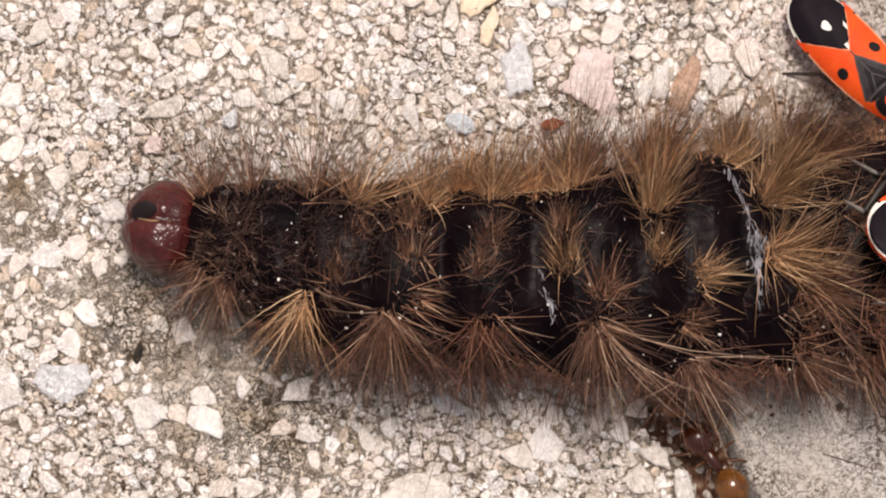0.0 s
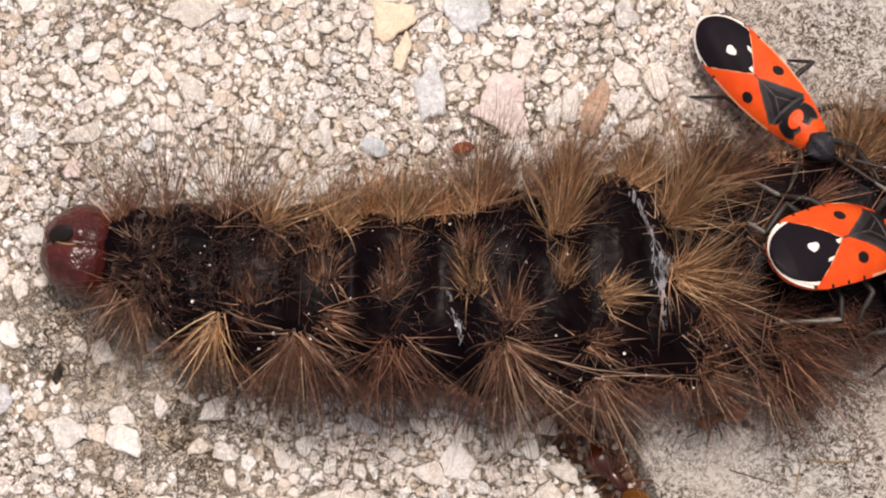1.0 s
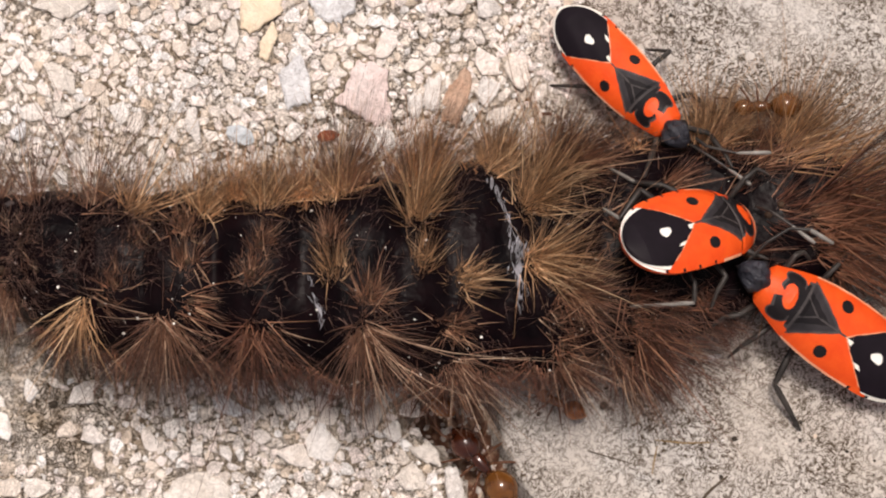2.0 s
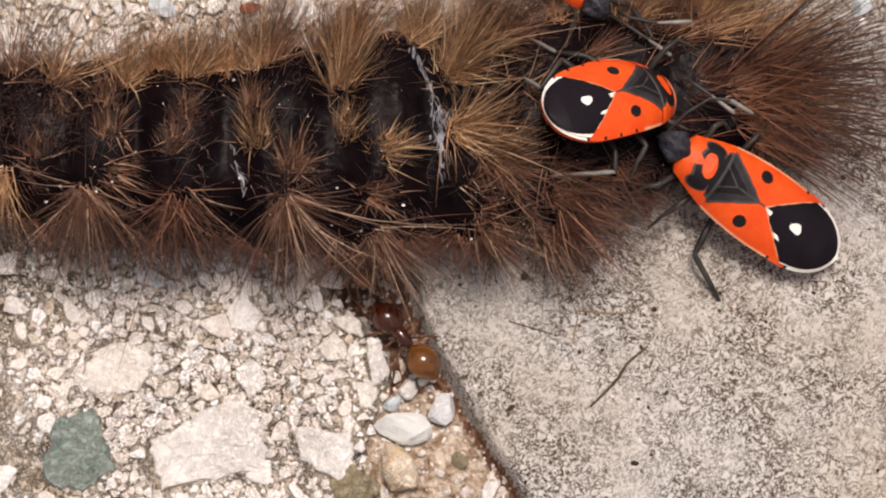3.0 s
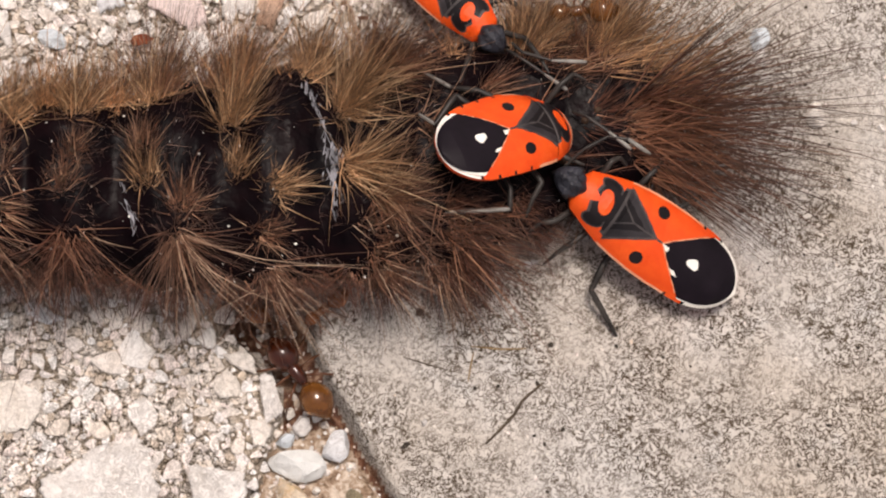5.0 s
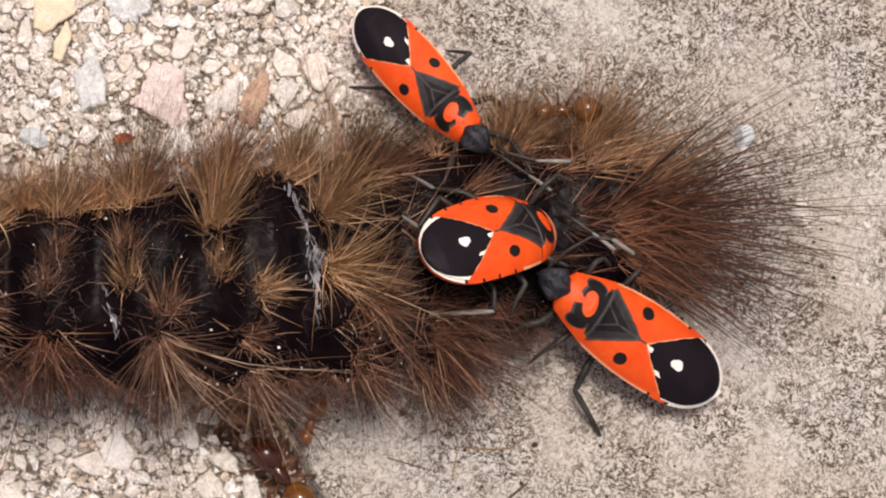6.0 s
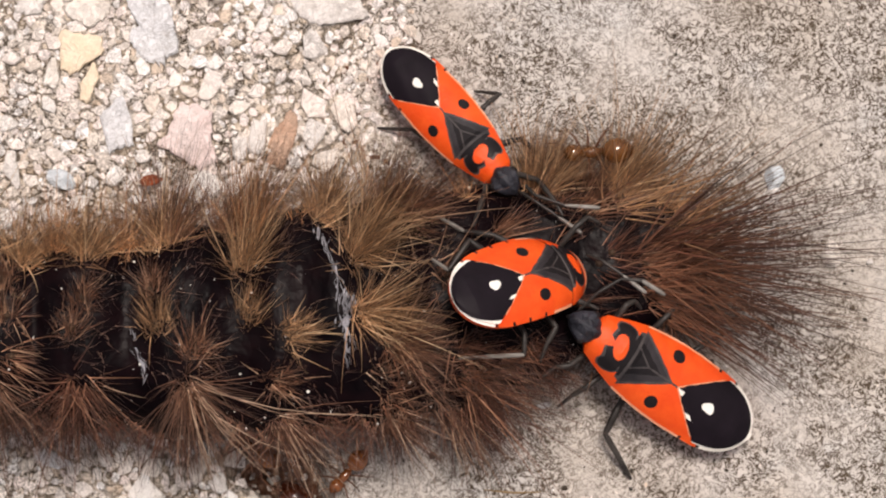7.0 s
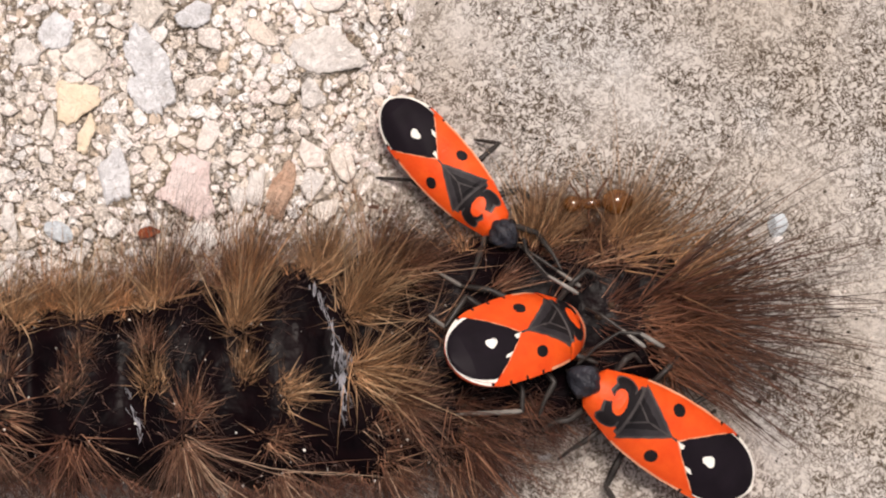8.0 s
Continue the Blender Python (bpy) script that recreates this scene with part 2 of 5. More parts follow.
ORANGE = shell_mat("orange_red_shell", (0.70, 0.056, 0.006), (0.82, 0.10, 0.013), 0.46, 5.0, 0.06, spec=0.26)
PALE_EDGE = shell_mat("pale_orange_edge", (0.72, 0.26, 0.13), (0.80, 0.42, 0.27), 0.5)
BLACK_MARK = shell_mat("black_mark", (0.006, 0.005, 0.006), (0.014, 0.011, 0.012), 0.5, spec=0.18)
GREY_MARK = shell_mat("slate_grey_edge", (0.026, 0.023, 0.024), (0.082, 0.070, 0.068), 0.55, 5.0, 0.05)
SLATE = shell_mat("dark_slate_wing_base", (0.012, 0.010, 0.012), (0.036, 0.031, 0.034), 0.5, 5.0, 0.05)
MEMBRANE = shell_mat("black_membrane", (0.005, 0.003, 0.005), (0.010, 0.006, 0.010), 0.5, 2.0, 0.02, spec=0.15)
WHITE_MARK = shell_mat("white_mark", (0.78, 0.74, 0.66), (0.86, 0.84, 0.78), 0.6)
BUG_HEAD = shell_mat("slate_black_head", (0.006, 0.006, 0.009), (0.038, 0.040, 0.052), 0.38, 4.0, 0.25)
BUG_LEG = shell_mat("dark_leg", (0.010, 0.008, 0.007), (0.055, 0.048, 0.043), 0.45, 4.0, 0.03)
BUG_TIP = shell_mat("grey_antenna_tip", (0.13, 0.12, 0.105), (0.30, 0.285, 0.26), 0.6)
ANT_BROWN = amber_mat("glossy_brown_shell", (0.030, 0.007, 0.003), (0.095, 0.022, 0.008), 0.0)
ANT_AMBER = amber_mat("amber_shell", (0.12, 0.038, 0.008), (0.30, 0.12, 0.028), 0.4)
ANT_RED = amber_mat("reddish_ant_shell", (0.10, 0.030, 0.009), (0.29, 0.095, 0.027), 0.0, 0.14)
ANT_LEG = material("brown_ant_leg", 0.35, (0.11, 0.04, 0.016))
TWIG = shell_mat("dark_twig", (0.05, 0.035, 0.025), (0.12, 0.09, 0.06), 0.8, 3.0, 0.05)
STRAW = shell_mat("straw", (0.20, 0.13, 0.06), (0.38, 0.26, 0.13), 0.7, 3.0, 0.04)
FLAKE = shell_mat("rust_red_leaf", (0.10, 0.022, 0.010), (0.44, 0.10, 0.035), 0.7, 3.0, 0.4)


# ---- mesh helpers: everything is written in millimetres ----
def mesh(name, verts, faces, mats, index=None, smooth=True):
    """A mesh from millimetres."""
    d = bpy.data.meshes.new(name)
    d.from_pydata((np.asarray(verts, float) * MM).tolist(), [], [tuple(int(i) for i in f) for f in faces])
    for m in mats if isinstance(mats, (list, tuple)) else [mats]:
        d.materials.append(m)
    if index is not None:
        d.polygons.foreach_set("material_index", np.asarray(index, np.int32))
    if smooth:
        d.polygons.foreach_set("use_smooth", np.ones(len(d.polygons), bool))
    d.update()
    return d


def part(name, data, parent, label="", m=None):
    ob = new(name, data)
    ob.parent = parent
    if m is not None:
        ob.matrix_basis = m
    return tagged(ob, label=label)


def at(x, y, z, rx=0, ry=0, rz=0):
    return pose(x * MM, y * MM, z * MM, rx, ry, rz)


def base(name, label, category, m, group="", kind=""):
    ob = new(name)
    ob.empty_display_size = 0.002
    ob.matrix_basis = m
    return tagged(ob, label, category, group, kind)


def lattice(x, y, seed):
    """Smooth value noise in -1..1 at unit scale."""
    xi, yi = np.floor(x).astype(np.int64), np.floor(y).astype(np.int64)
    fx, fy = x - xi, y - yi
    fx, fy = fx * fx * (3 - 2 * fx), fy * fy * (3 - 2 * fy)

    def h(a, b):
        k = (a * 374761393 + b * 668265263 + seed * 974634777) & 0x7FFFFFFF
        k = ((k ^ (k >> 13)) * 1274126177) & 0x7FFFFFFF
        return ((k ^ (k >> 16)) % 20011) / 10005.5 - 1

    return (h(xi, yi) * (1 - fx) + h(xi + 1, yi) * fx) * (1 - fy) + (h(xi, yi + 1) * (1 - fx) + h(xi + 1, yi + 1) * fx) * fy


def sphere_points(rings, around):
    v, f = [], []
    for i in range(rings + 1):
        a = math.pi * i / rings
        for j in range(around):
            b = 2 * math.pi * j / around
            v.append((math.sin(a) * math.cos(b), math.sin(a) * math.sin(b), math.cos(a)))
    for i in range(rings):
        for j in range(around):
            k = (j + 1) % around
            f.append((i * around + j, (i + 1) * around + j, (i + 1) * around + k, i * around + k))
    return np.array(v), f


def ico(level):
    bm = bmesh.new()
    bmesh.ops.create_icosphere(bm, subdivisions=level, radius=1.0)
    v = np.array([p.co[:] for p in bm.verts])
    f = [[p.index for p in q.verts] for q in bm.faces]
    bm.free()
    return v, f


ICO = {k: ico(k) for k in (1, 2, 3)}


def rock(level, rng, cuts=9, rough=0.06):
    """A broken stone about one unit in radius."""
    v, f = ICO[level]
    v = v.copy()
    for _ in range(cuts):
        n = rng.normal(size=3)
        n /= np.linalg.norm(n)
        d = rng.uniform(0.55, 0.88)
        over = np.maximum(0, v @ n - d)
        v -= over[:, None] * n
    v += rough * rng.normal(size=v.shape)
    return v, f


def tube(points, radii, around=7, caps=True):
    """Rings along a line of points."""
    p = np.asarray(points, float)
    n = len(p)
    tang = np.gradient(p, axis=0)
    tang /= np.linalg.norm(tang, axis=1)[:, None] + 1e-9
    ref = np.array([0.0, 0.0, 1.0])
    v, f = [], []
    for k in range(n):
        side = np.cross(tang[k], ref)
        if np.linalg.norm(side) < 0.05:
            side = np.cross(tang[k], (1.0, 0.0, 0.0))
        side /= np.linalg.norm(side)
        up = np.cross(side, tang[k])
        for j in range(around):
            a = 2 * math.pi * j / around
            v.append(p[k] + radii[k] * (math.cos(a) * side + math.sin(a) * up))
    for k in range(n - 1):
        for j in range(around):
            i = (j + 1) % around
            f.append((k * around + j, k * around + i, (k + 1) * around + i, (k + 1) * around + j))
    if caps:
        f.append(tuple(reversed(range(around))))
        f.append(tuple(range((n - 1) * around, n * around)))
    return v, f


def merged(pieces):
    v, f = [], []
    for pv, pf in pieces:
        k = len(v)
        v.extend(list(p) for p in pv)
        f.extend(tuple(i + k for i in q) for q in pf)
    return v, f


# ---- the ground: a pebbly old slab, a joint, a smooth slab ----
def joint_left(y):
    return np.interp(y, [-60, -1.3, 1.0, 3.0, 4.7, 6.5, 8.0, 9.1, 14, 22, 27, 33, 38, 60], [0.3, -0.6, -0.3, 0.2, 0.85, 0.8, -0.1, -2.2, -0.6, 2.0, 3.3, 5.6, 6.1, 8.0])


def joint_right(y):
    return np.interp(y, [-60, -1.4, 2.0, 5.0, 8.3, 12, 18, 24, 27, 33, 38, 60], [34, 7.9, 5.6, 3.9, 2.2, 1.4, 1.6, 2.6, 3.4, 5.7, 6.2, 8.1])


def step01(x):
    x = np.clip(x, 0, 1)
    return x * x * (3 - 2 * x)


def ground_height(x, y):
    x, y = np.asarray(x, float), np.asarray(y, float)
    wob = 0.35 * lattice(x / 1.7, y / 1.7, 5) + 0.2 * lattice(x / 0.6, y / 0.6, 6)
    left = step01((joint_left(y) - x + wob) / 0.9)
    right = step01((x - joint_right(y) + 0.5 * wob) / 0.7)
    rough = 0.12 * lattice(x / 3.3, y / 3.3, 1) + 0.12 * lattice(x / 0.9, y / 0.9, 2) + 0.09 * lattice(x / 0.42, y / 0.42, 3)
    even = 0.10 * lattice(x / 6.0, y / 6.0, 4) + 0.04 * lattice(x / 0.8, y / 0.8, 7) + 0.03 * lattice(x / 0.35, y / 0.35, 8)
    depth = (1.5 + 1.3 * np.exp(-(((y - 10.5) / 2.2) ** 2))) * step01((30 - y) / 8)
    floor = -depth - 0.9 * np.exp(-(((x - joint_right(y) + 0.25) / 0.4) ** 2)) * (y < 6.5) + 0.15 * lattice(x / 0.7, y / 0.7, 9)
    return left * (rough - 0.14) + right * (1 - left) * even + (1 - left) * (1 - right) * floor


def grid_axis(lo, hi, step, reach):
    inner = list(np.arange(lo, hi + step / 2, step))
    out, d = [], step
    while d < reach:
        d *= 1.6
        out.append(d)
    return np.array([lo - d for d in reversed(out)] + inner + [inner[-1] + d for d in out])


def build_ground():
    gx, gy = grid_axis(-42, 40, 0.21, 4e5), grid_axis(-8, 44, 0.21, 4e5)
    xx, yy = np.meshgrid(gx, gy)
    zz = ground_height(np.clip(xx, -60, 60), np.clip(yy, -55, 55))
    far = (np.abs(xx) > 60) | (np.abs(yy - 18) > 60)
    zz = np.where(far, 0.0, zz)
    v = np.stack([xx, yy, zz], -1).reshape(-1, 3)
    w, h = len(gx), len(gy)
    i, j = np.meshgrid(np.arange(w - 1), np.arange(h - 1))
    k = (j * w + i).ravel()
    f = np.stack([k, k + 1, k + 1 + w, k + w], 1)
    c = v[f].mean(1)
    wob = 0.7 * lattice(c[:, 0] / 1.9, c[:, 1] / 1.9, 21) + 0.5 * lattice(c[:, 0] / 0.5, c[:, 1] / 0.5, 22)
    cx, cy = c[:, 0] + wob * np.where(c[:, 1] > 24, 2.6, 0.2), np.clip(c[:, 1], -55, 55)
    # wet brown sand by the ant; its strip at the right edge paints gap shade
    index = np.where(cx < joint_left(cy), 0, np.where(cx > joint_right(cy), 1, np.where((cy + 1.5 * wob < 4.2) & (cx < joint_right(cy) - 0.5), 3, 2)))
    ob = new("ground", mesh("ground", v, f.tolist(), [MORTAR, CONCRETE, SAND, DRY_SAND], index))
    return tagged(ob, "weathered concrete, pebbly slab and smooth slab with a joint", "ground", kind="structure")


GROUND = build_ground()
STONE_SPOTS = []
stone_rng = np.random.default_rng(7)


def slab_shape(rng, n, cuts, depth=1.0):
    """A flat angular stone one unit in radius: outline cut by straight lines, worn rim, uneven top."""
    a = np.linspace(0, 2 * math.pi, n, endpoint=False) + rng.uniform(-0.12, 0.12, n)
    p = np.stack([np.cos(a), np.sin(a)], 1)
    for _ in range(cuts):
        b = rng.uniform(0, 2 * math.pi)
        q = np.array([math.cos(b), math.sin(b)])
        p -= np.maximum(0, p @ q - rng.uniform(0.5, 0.85))[:, None] * q
    p *= 1 + 0.05 * rng.normal(size=(n, 1)) + 0.05 * np.sin(5 * a + rng.uniform(0, 6))[:, None]
    rings = [(1.04, -depth), (1.0, 0.35), (0.86, 0.85 + 0.0), (0.5, 1.0)]
    v = [np.c_[p * k, np.full(n, z) + (0.10 * rng.normal(size=n) if z > 0 else 0)] for k, z in rings] + [np.array([[0, 0, 1.0 + 0.08 * rng.normal()]])]
    f = [(r * n + i, r * n + (i + 1) % n, (r + 1) * n + (i + 1) % n, (r + 1) * n + i) for r in range(3) for i in range(n)]
    f += [(3 * n + i, 3 * n + (i + 1) % n, 4 * n) for i in range(n)]
    v = np.concatenate(v)
    v[:, :2] /= np.abs(v[:, :2]).max(0)
    return v, f


def stone(x, y, length, width, turn, mat, height=0.35, lift=0.0, name="stone"):
    """A stone of the pebbly slab, nearly flush, or a loose rounded one; turn in degrees from +x."""
    loose = name != "stone" or mat is BLUE_STONE
    if loose:
        v, f = rock(3, stone_rng, 13, 0.006)
        v = v / np.abs(v).max(0) * (length / 2, width / 2, max(length, width) * height)
    else:
        length, width = 1.18 * length, 1.18 * width
        v, f = slab_shape(stone_rng, 48, 5)
        v = v * (length / 2, width / 2, 0.12)
        v[:, 2] += 0.05 * lattice(v[:, 0] * 1.3 + x, v[:, 1] * 1.3 + y, 51)
    z = float(ground_height(x, y)) if loose else 0.05
    m = at(x, y, z + lift, stone_rng.uniform(-2, 2), stone_rng.uniform(-2, 2), turn)
    data = mesh(name, v, f, mat, smooth=False)
    if name != "stone":
        ob = new(name, data)
        ob.matrix_basis = m
        kind = "pebble" if name == "pebble" else "grain"
        rest = "on sand in the joint" if joint_left(y) < x < joint_right(y) else "on weathered concrete"
        return tagged(ob, "loose %s %s lying %s" % (mat.name.replace("_", " "), kind, rest), kind, "loose pebbles" if kind == "pebble" else "grains of grit")
    ob = part(name, data, GROUND, m=m)
    if name == "stone":
        r = min(length, width) * 0.46
        for k in (-1, 0, 1):
            d = k * max(0.0, max(length, width) * 0.46 - r)
            a = radians(turn + (90 if width > length else 0))
            STONE_SPOTS.append((x + d * math.cos(a), y + d * math.sin(a), r))
    return ob


# stones of their own look on the pebbly slab
stone(-11.8, 25.0, 1.9, 1.15, -22, BLUE_STONE, 0.28)
stone(-10.1, 24.9, 0.75, 0.75, 10, WHITE_STONE)
stone(-14.9, 22.9, 1.5, 1.5, 60, WHITE_STONE)
stone(-8.6, 27.8, 1.7, 3.0, 8, GREY_STONE, 0.16)
stone(-4.9, 27.2, 3.0, 3.6, 12, PINK_STONE, 0.11)
stone(-1.2, 27.3, 1.0, 1.9, -10, WHITE_STONE, 0.3)
stone(-2.2, 26.7, 1.1, 1.3, 15, WHITE_STONE, 0.3)
stone(0.0, 27.1, 1.2, 3.2, -12, SALMON_STONE, 0.14)
stone(1.8, 27.6, 1.2, 1.7, -10, WHITE_STONE)
stone(-21.9, 32.4, 3.0, 2.0, 15, CREAM_STONE, 0.14)
stone(-19.3, 32.0, 1.4, 0.8, 10, WHITE_STONE)
stone(-27.4, 25.5, 2.3, 1.2, 30, CREAM_STONE, 0.2)
stone(-27.8, 23.5, 1.3, 1.0, 20, PINK_STONE, 0.25)
stone(-29.3, 21.8, 0.8, 0.8, 0, WHITE_STONE)
stone(-28.2, 21.9, 0.9, 0.8, 40, WHITE_STONE)
stone(-29.7, 20.2, 1.5, 1.4, 20, WHITE_STONE, 0.3)
stone(-21.5, 28.2, 2.2, 1.4, -35, CREAM_STONE, 0.2)
stone(-21.1, 26.4, 1.6, 0.9, 10, CREAM_STONE, 0.25)
stone(-14.3, 25.5, 0.9, 1.9, 15, WHITE_STONE, 0.2)
stone(-16.3, 24.0, 0.9, 1.4, 15, CREAM_STONE)
stone(-23.7, 25.0, 0.9, 1.3, -10, GREY_STONE)
stone(-7.0, 32.4, 2.0, 1.9, 0, GREY_STONE, 0.16)
stone(-12.1, 10.3, 2.3, 0.9, -25, GREY_STONE, 0.25)
stone(-27.7, 9.5, 2.0, 1.6, 20, WHITE_STONE, 0.2)
stone(-10.7, 31.9, 2.1, 2.2, 5, YELLOW_STONE, 0.12)
stone(-10.3, 30.2, 0.9, 2.0, -8, YELLOW_STONE, 0.13)
stone(-12.2, 30.6, 1.0, 1.7, 5, CREAM_STONE, 0.2)
stone(2.8, 34.5, 4.0, 2.9, 12, WHITE_STONE, 0.14)
stone(-6.9, 33.6, 4.8, 2.1, -58, GREY_STONE, 0.12)
stone(-13.6, 34.8, 1.7, 1.7, 0, WHITE_STONE, 0.25)
stone(-12.0, 36.0, 1.8, 2.2, 0, GREY_STONE, 0.2)
stone(-10.4, 34.5, 2.2, 2.1, 30, CREAM_STONE, 0.2)
stone(-4.5, 36.8, 2.1, 1.5, 10, GREY_STONE, 0.2)
stone(1.6, 32.6, 1.2, 1.6, 20, WHITE_STONE, 0.3)
stone(-6.9, 36.9, 2.2, 2.0, 0, CREAM_STONE, 0.2)
stone(-2.2, 6.3, 1.5, 1.7, -8, CREAM_STONE, 0.17)
stone(-9.4, 0.9, 6.8, 4.2, 24, WHITE_STONE, 0.12)
stone(-2.9, 1.0, 3.3, 3.5, 30, WHITE_STONE, 0.16)
stone(-15.8, 0.7, 3.3, 4.3, 10, GREEN_STONE, 0.16)
stone(-0.8, -0.9, 2.7, 2.1, 10, OLIVE_STONE, 0.25)
stone(-14.0, 5.5, 3.6, 3.2, 20, CREAM_STONE, 0.15)
stone(-32.0, 10.9, 2.8, 2.2, -8, GREY_STONE, 0.16)
stone(-34.8, 10.6, 1.8, 2.4, 10, WHITE_STONE, 0.2)
stone(-33.9, 29.5, 1.6, 1.2, 20, CREAM_STONE, 0.25)
# the rounded corner of the pebbly slab
stone(0.1, 5.9, 1.2, 2.5, 4, WHITE_STONE)
stone(-1.3, 7.7, 1.9, 1.1, -32, CREAM_STONE)
stone(-0.4, 3.9, 1.1, 1.4, 10, CREAM_STONE)
# loose pebbles lying in the joint
stone(1.6, 2.4, 3.2, 2.1, -6, QUARTZ, 0.3, 0.45, "pebble")
stone(1.9, 4.4, 1.2, 1.1, 30, WHITE_STONE, 0.4, 0.45, "pebble")
stone(1.0, 3.6, 1.2, 0.8, 25, BLUE_STONE, 0.4, 0.4, "pebble")
stone(3.7, 3.3, 1.5, 1.9, -25, GREY_STONE, 0.35, 0.45, "pebble")
stone(1.3, 0.2, 1.9, 3.1, 22, RUST_STONE, 0.3, 0.4, "pebble")
stone(4.7, 0.6, 1.0, 1.0, 0, OLIVE_STONE, 0.4, 0.3, "pebble")
stone(6.3, -1.0, 1.3, 1.0, 30, WHITE_STONE, 0.4, 0.4, "pebble")
stone(2.6, 0.9, 0.5, 0.5, 0, CREAM_STONE, 0.4, 0.3, "pebble")
stone(1.15, 5.0, 0.6, 0.7, 0, CREAM_STONE, 0.4, 0.5, "pebble")
# pale and dark grains lying on the smooth slab
stone(26.5, 25.4, 1.5, 1.2, 60, BLUE_STONE, 0.4, 0.1, "pebble")
stone(26.4, 24.4, 1.3, 1.0, 30, WHITE_STONE, 0.4, 0.1, "pebble")
stone(29.5, 21.3, 1.2, 1.5, 20, CREAM_STONE, 0.4, 0.1, "pebble")
stone(31.6, 20.9, 0.4, 0.4, 0, WHITE_STONE, 0.4, 0.05, "pebble")
stone(33.1, 20.6, 0.45, 0.5, 0, WHITE_STONE, 0.4, 0.05, "pebble")
stone(8.3, 4.5, 0.35, 0.45, 0, WHITE_STONE, 0.5, 0.05, "pebble")
stone(14.0, 13.1, 0.8, 0.45, 10, GREY_STONE, 0.3, 0.1, "pebble")
stone(14.0, 0.4, 0.45, 0.28, -10, DARK_GRIT, 0.4, 0.05, "grit_grain")
stone(7.3, 3.3, 0.65, 0.28, 30, DARK_GRIT, 0.4, 0.05, "grit_grain")
stone(8.1, 10.4, 0.5, 0.45, 0, DARK_GRIT, 0.4, 0.05, "grit_grain")
stone(15.1, 8.7, 0.35, 0.3, 0, DARK_GRIT, 0.4, 0.05, "grit_grain")
stone(26.2, 17.3, 0.45, 0.4, 0, DARK_GRIT, 0.4, 0.05, "grit_grain")
stone(25.4, 16.0, 0.35, 0.35, 0, DARK_GRIT, 0.4, 0.05, "grit_grain")
stone(-28.2, 12.6, 0.5, 1.3, -15, DARK_GRIT, 0.3, 0.1, "grit_grain")
stone(-21.5, 10.2, 0.6, 0.5, 0, DARK_GRIT, 0.3, 0.1, "grit_grain")


def on_left(x, y, slack=0.0):
    return x < joint_left(y) - slack


SPOT_CELLS = {}


def place_free(x, y, r, squeeze):
    cells = [(int(math.floor(x)) + i, int(math.floor(y)) + j) for i in (-1, 0, 1) for j in (-1, 0, 1)]
    for c in cells:
        for a, b, q in SPOT_CELLS.get(c, ()):
            if (x - a) ** 2 + (y - b) ** 2 < (squeeze * (r + q)) ** 2:
                return False
    return True


def take(x, y, r):
    n = int(math.ceil(r))
    for i in range(-n, n + 1):
        for j in range(-n, n + 1):
            SPOT_CELLS.setdefault((int(math.floor(x)) + i, int(math.floor(y)) + j), []).append((x, y, r))


def hidden(x, y):
    return 11.5 < y < 21.5 and -23 < x < 3


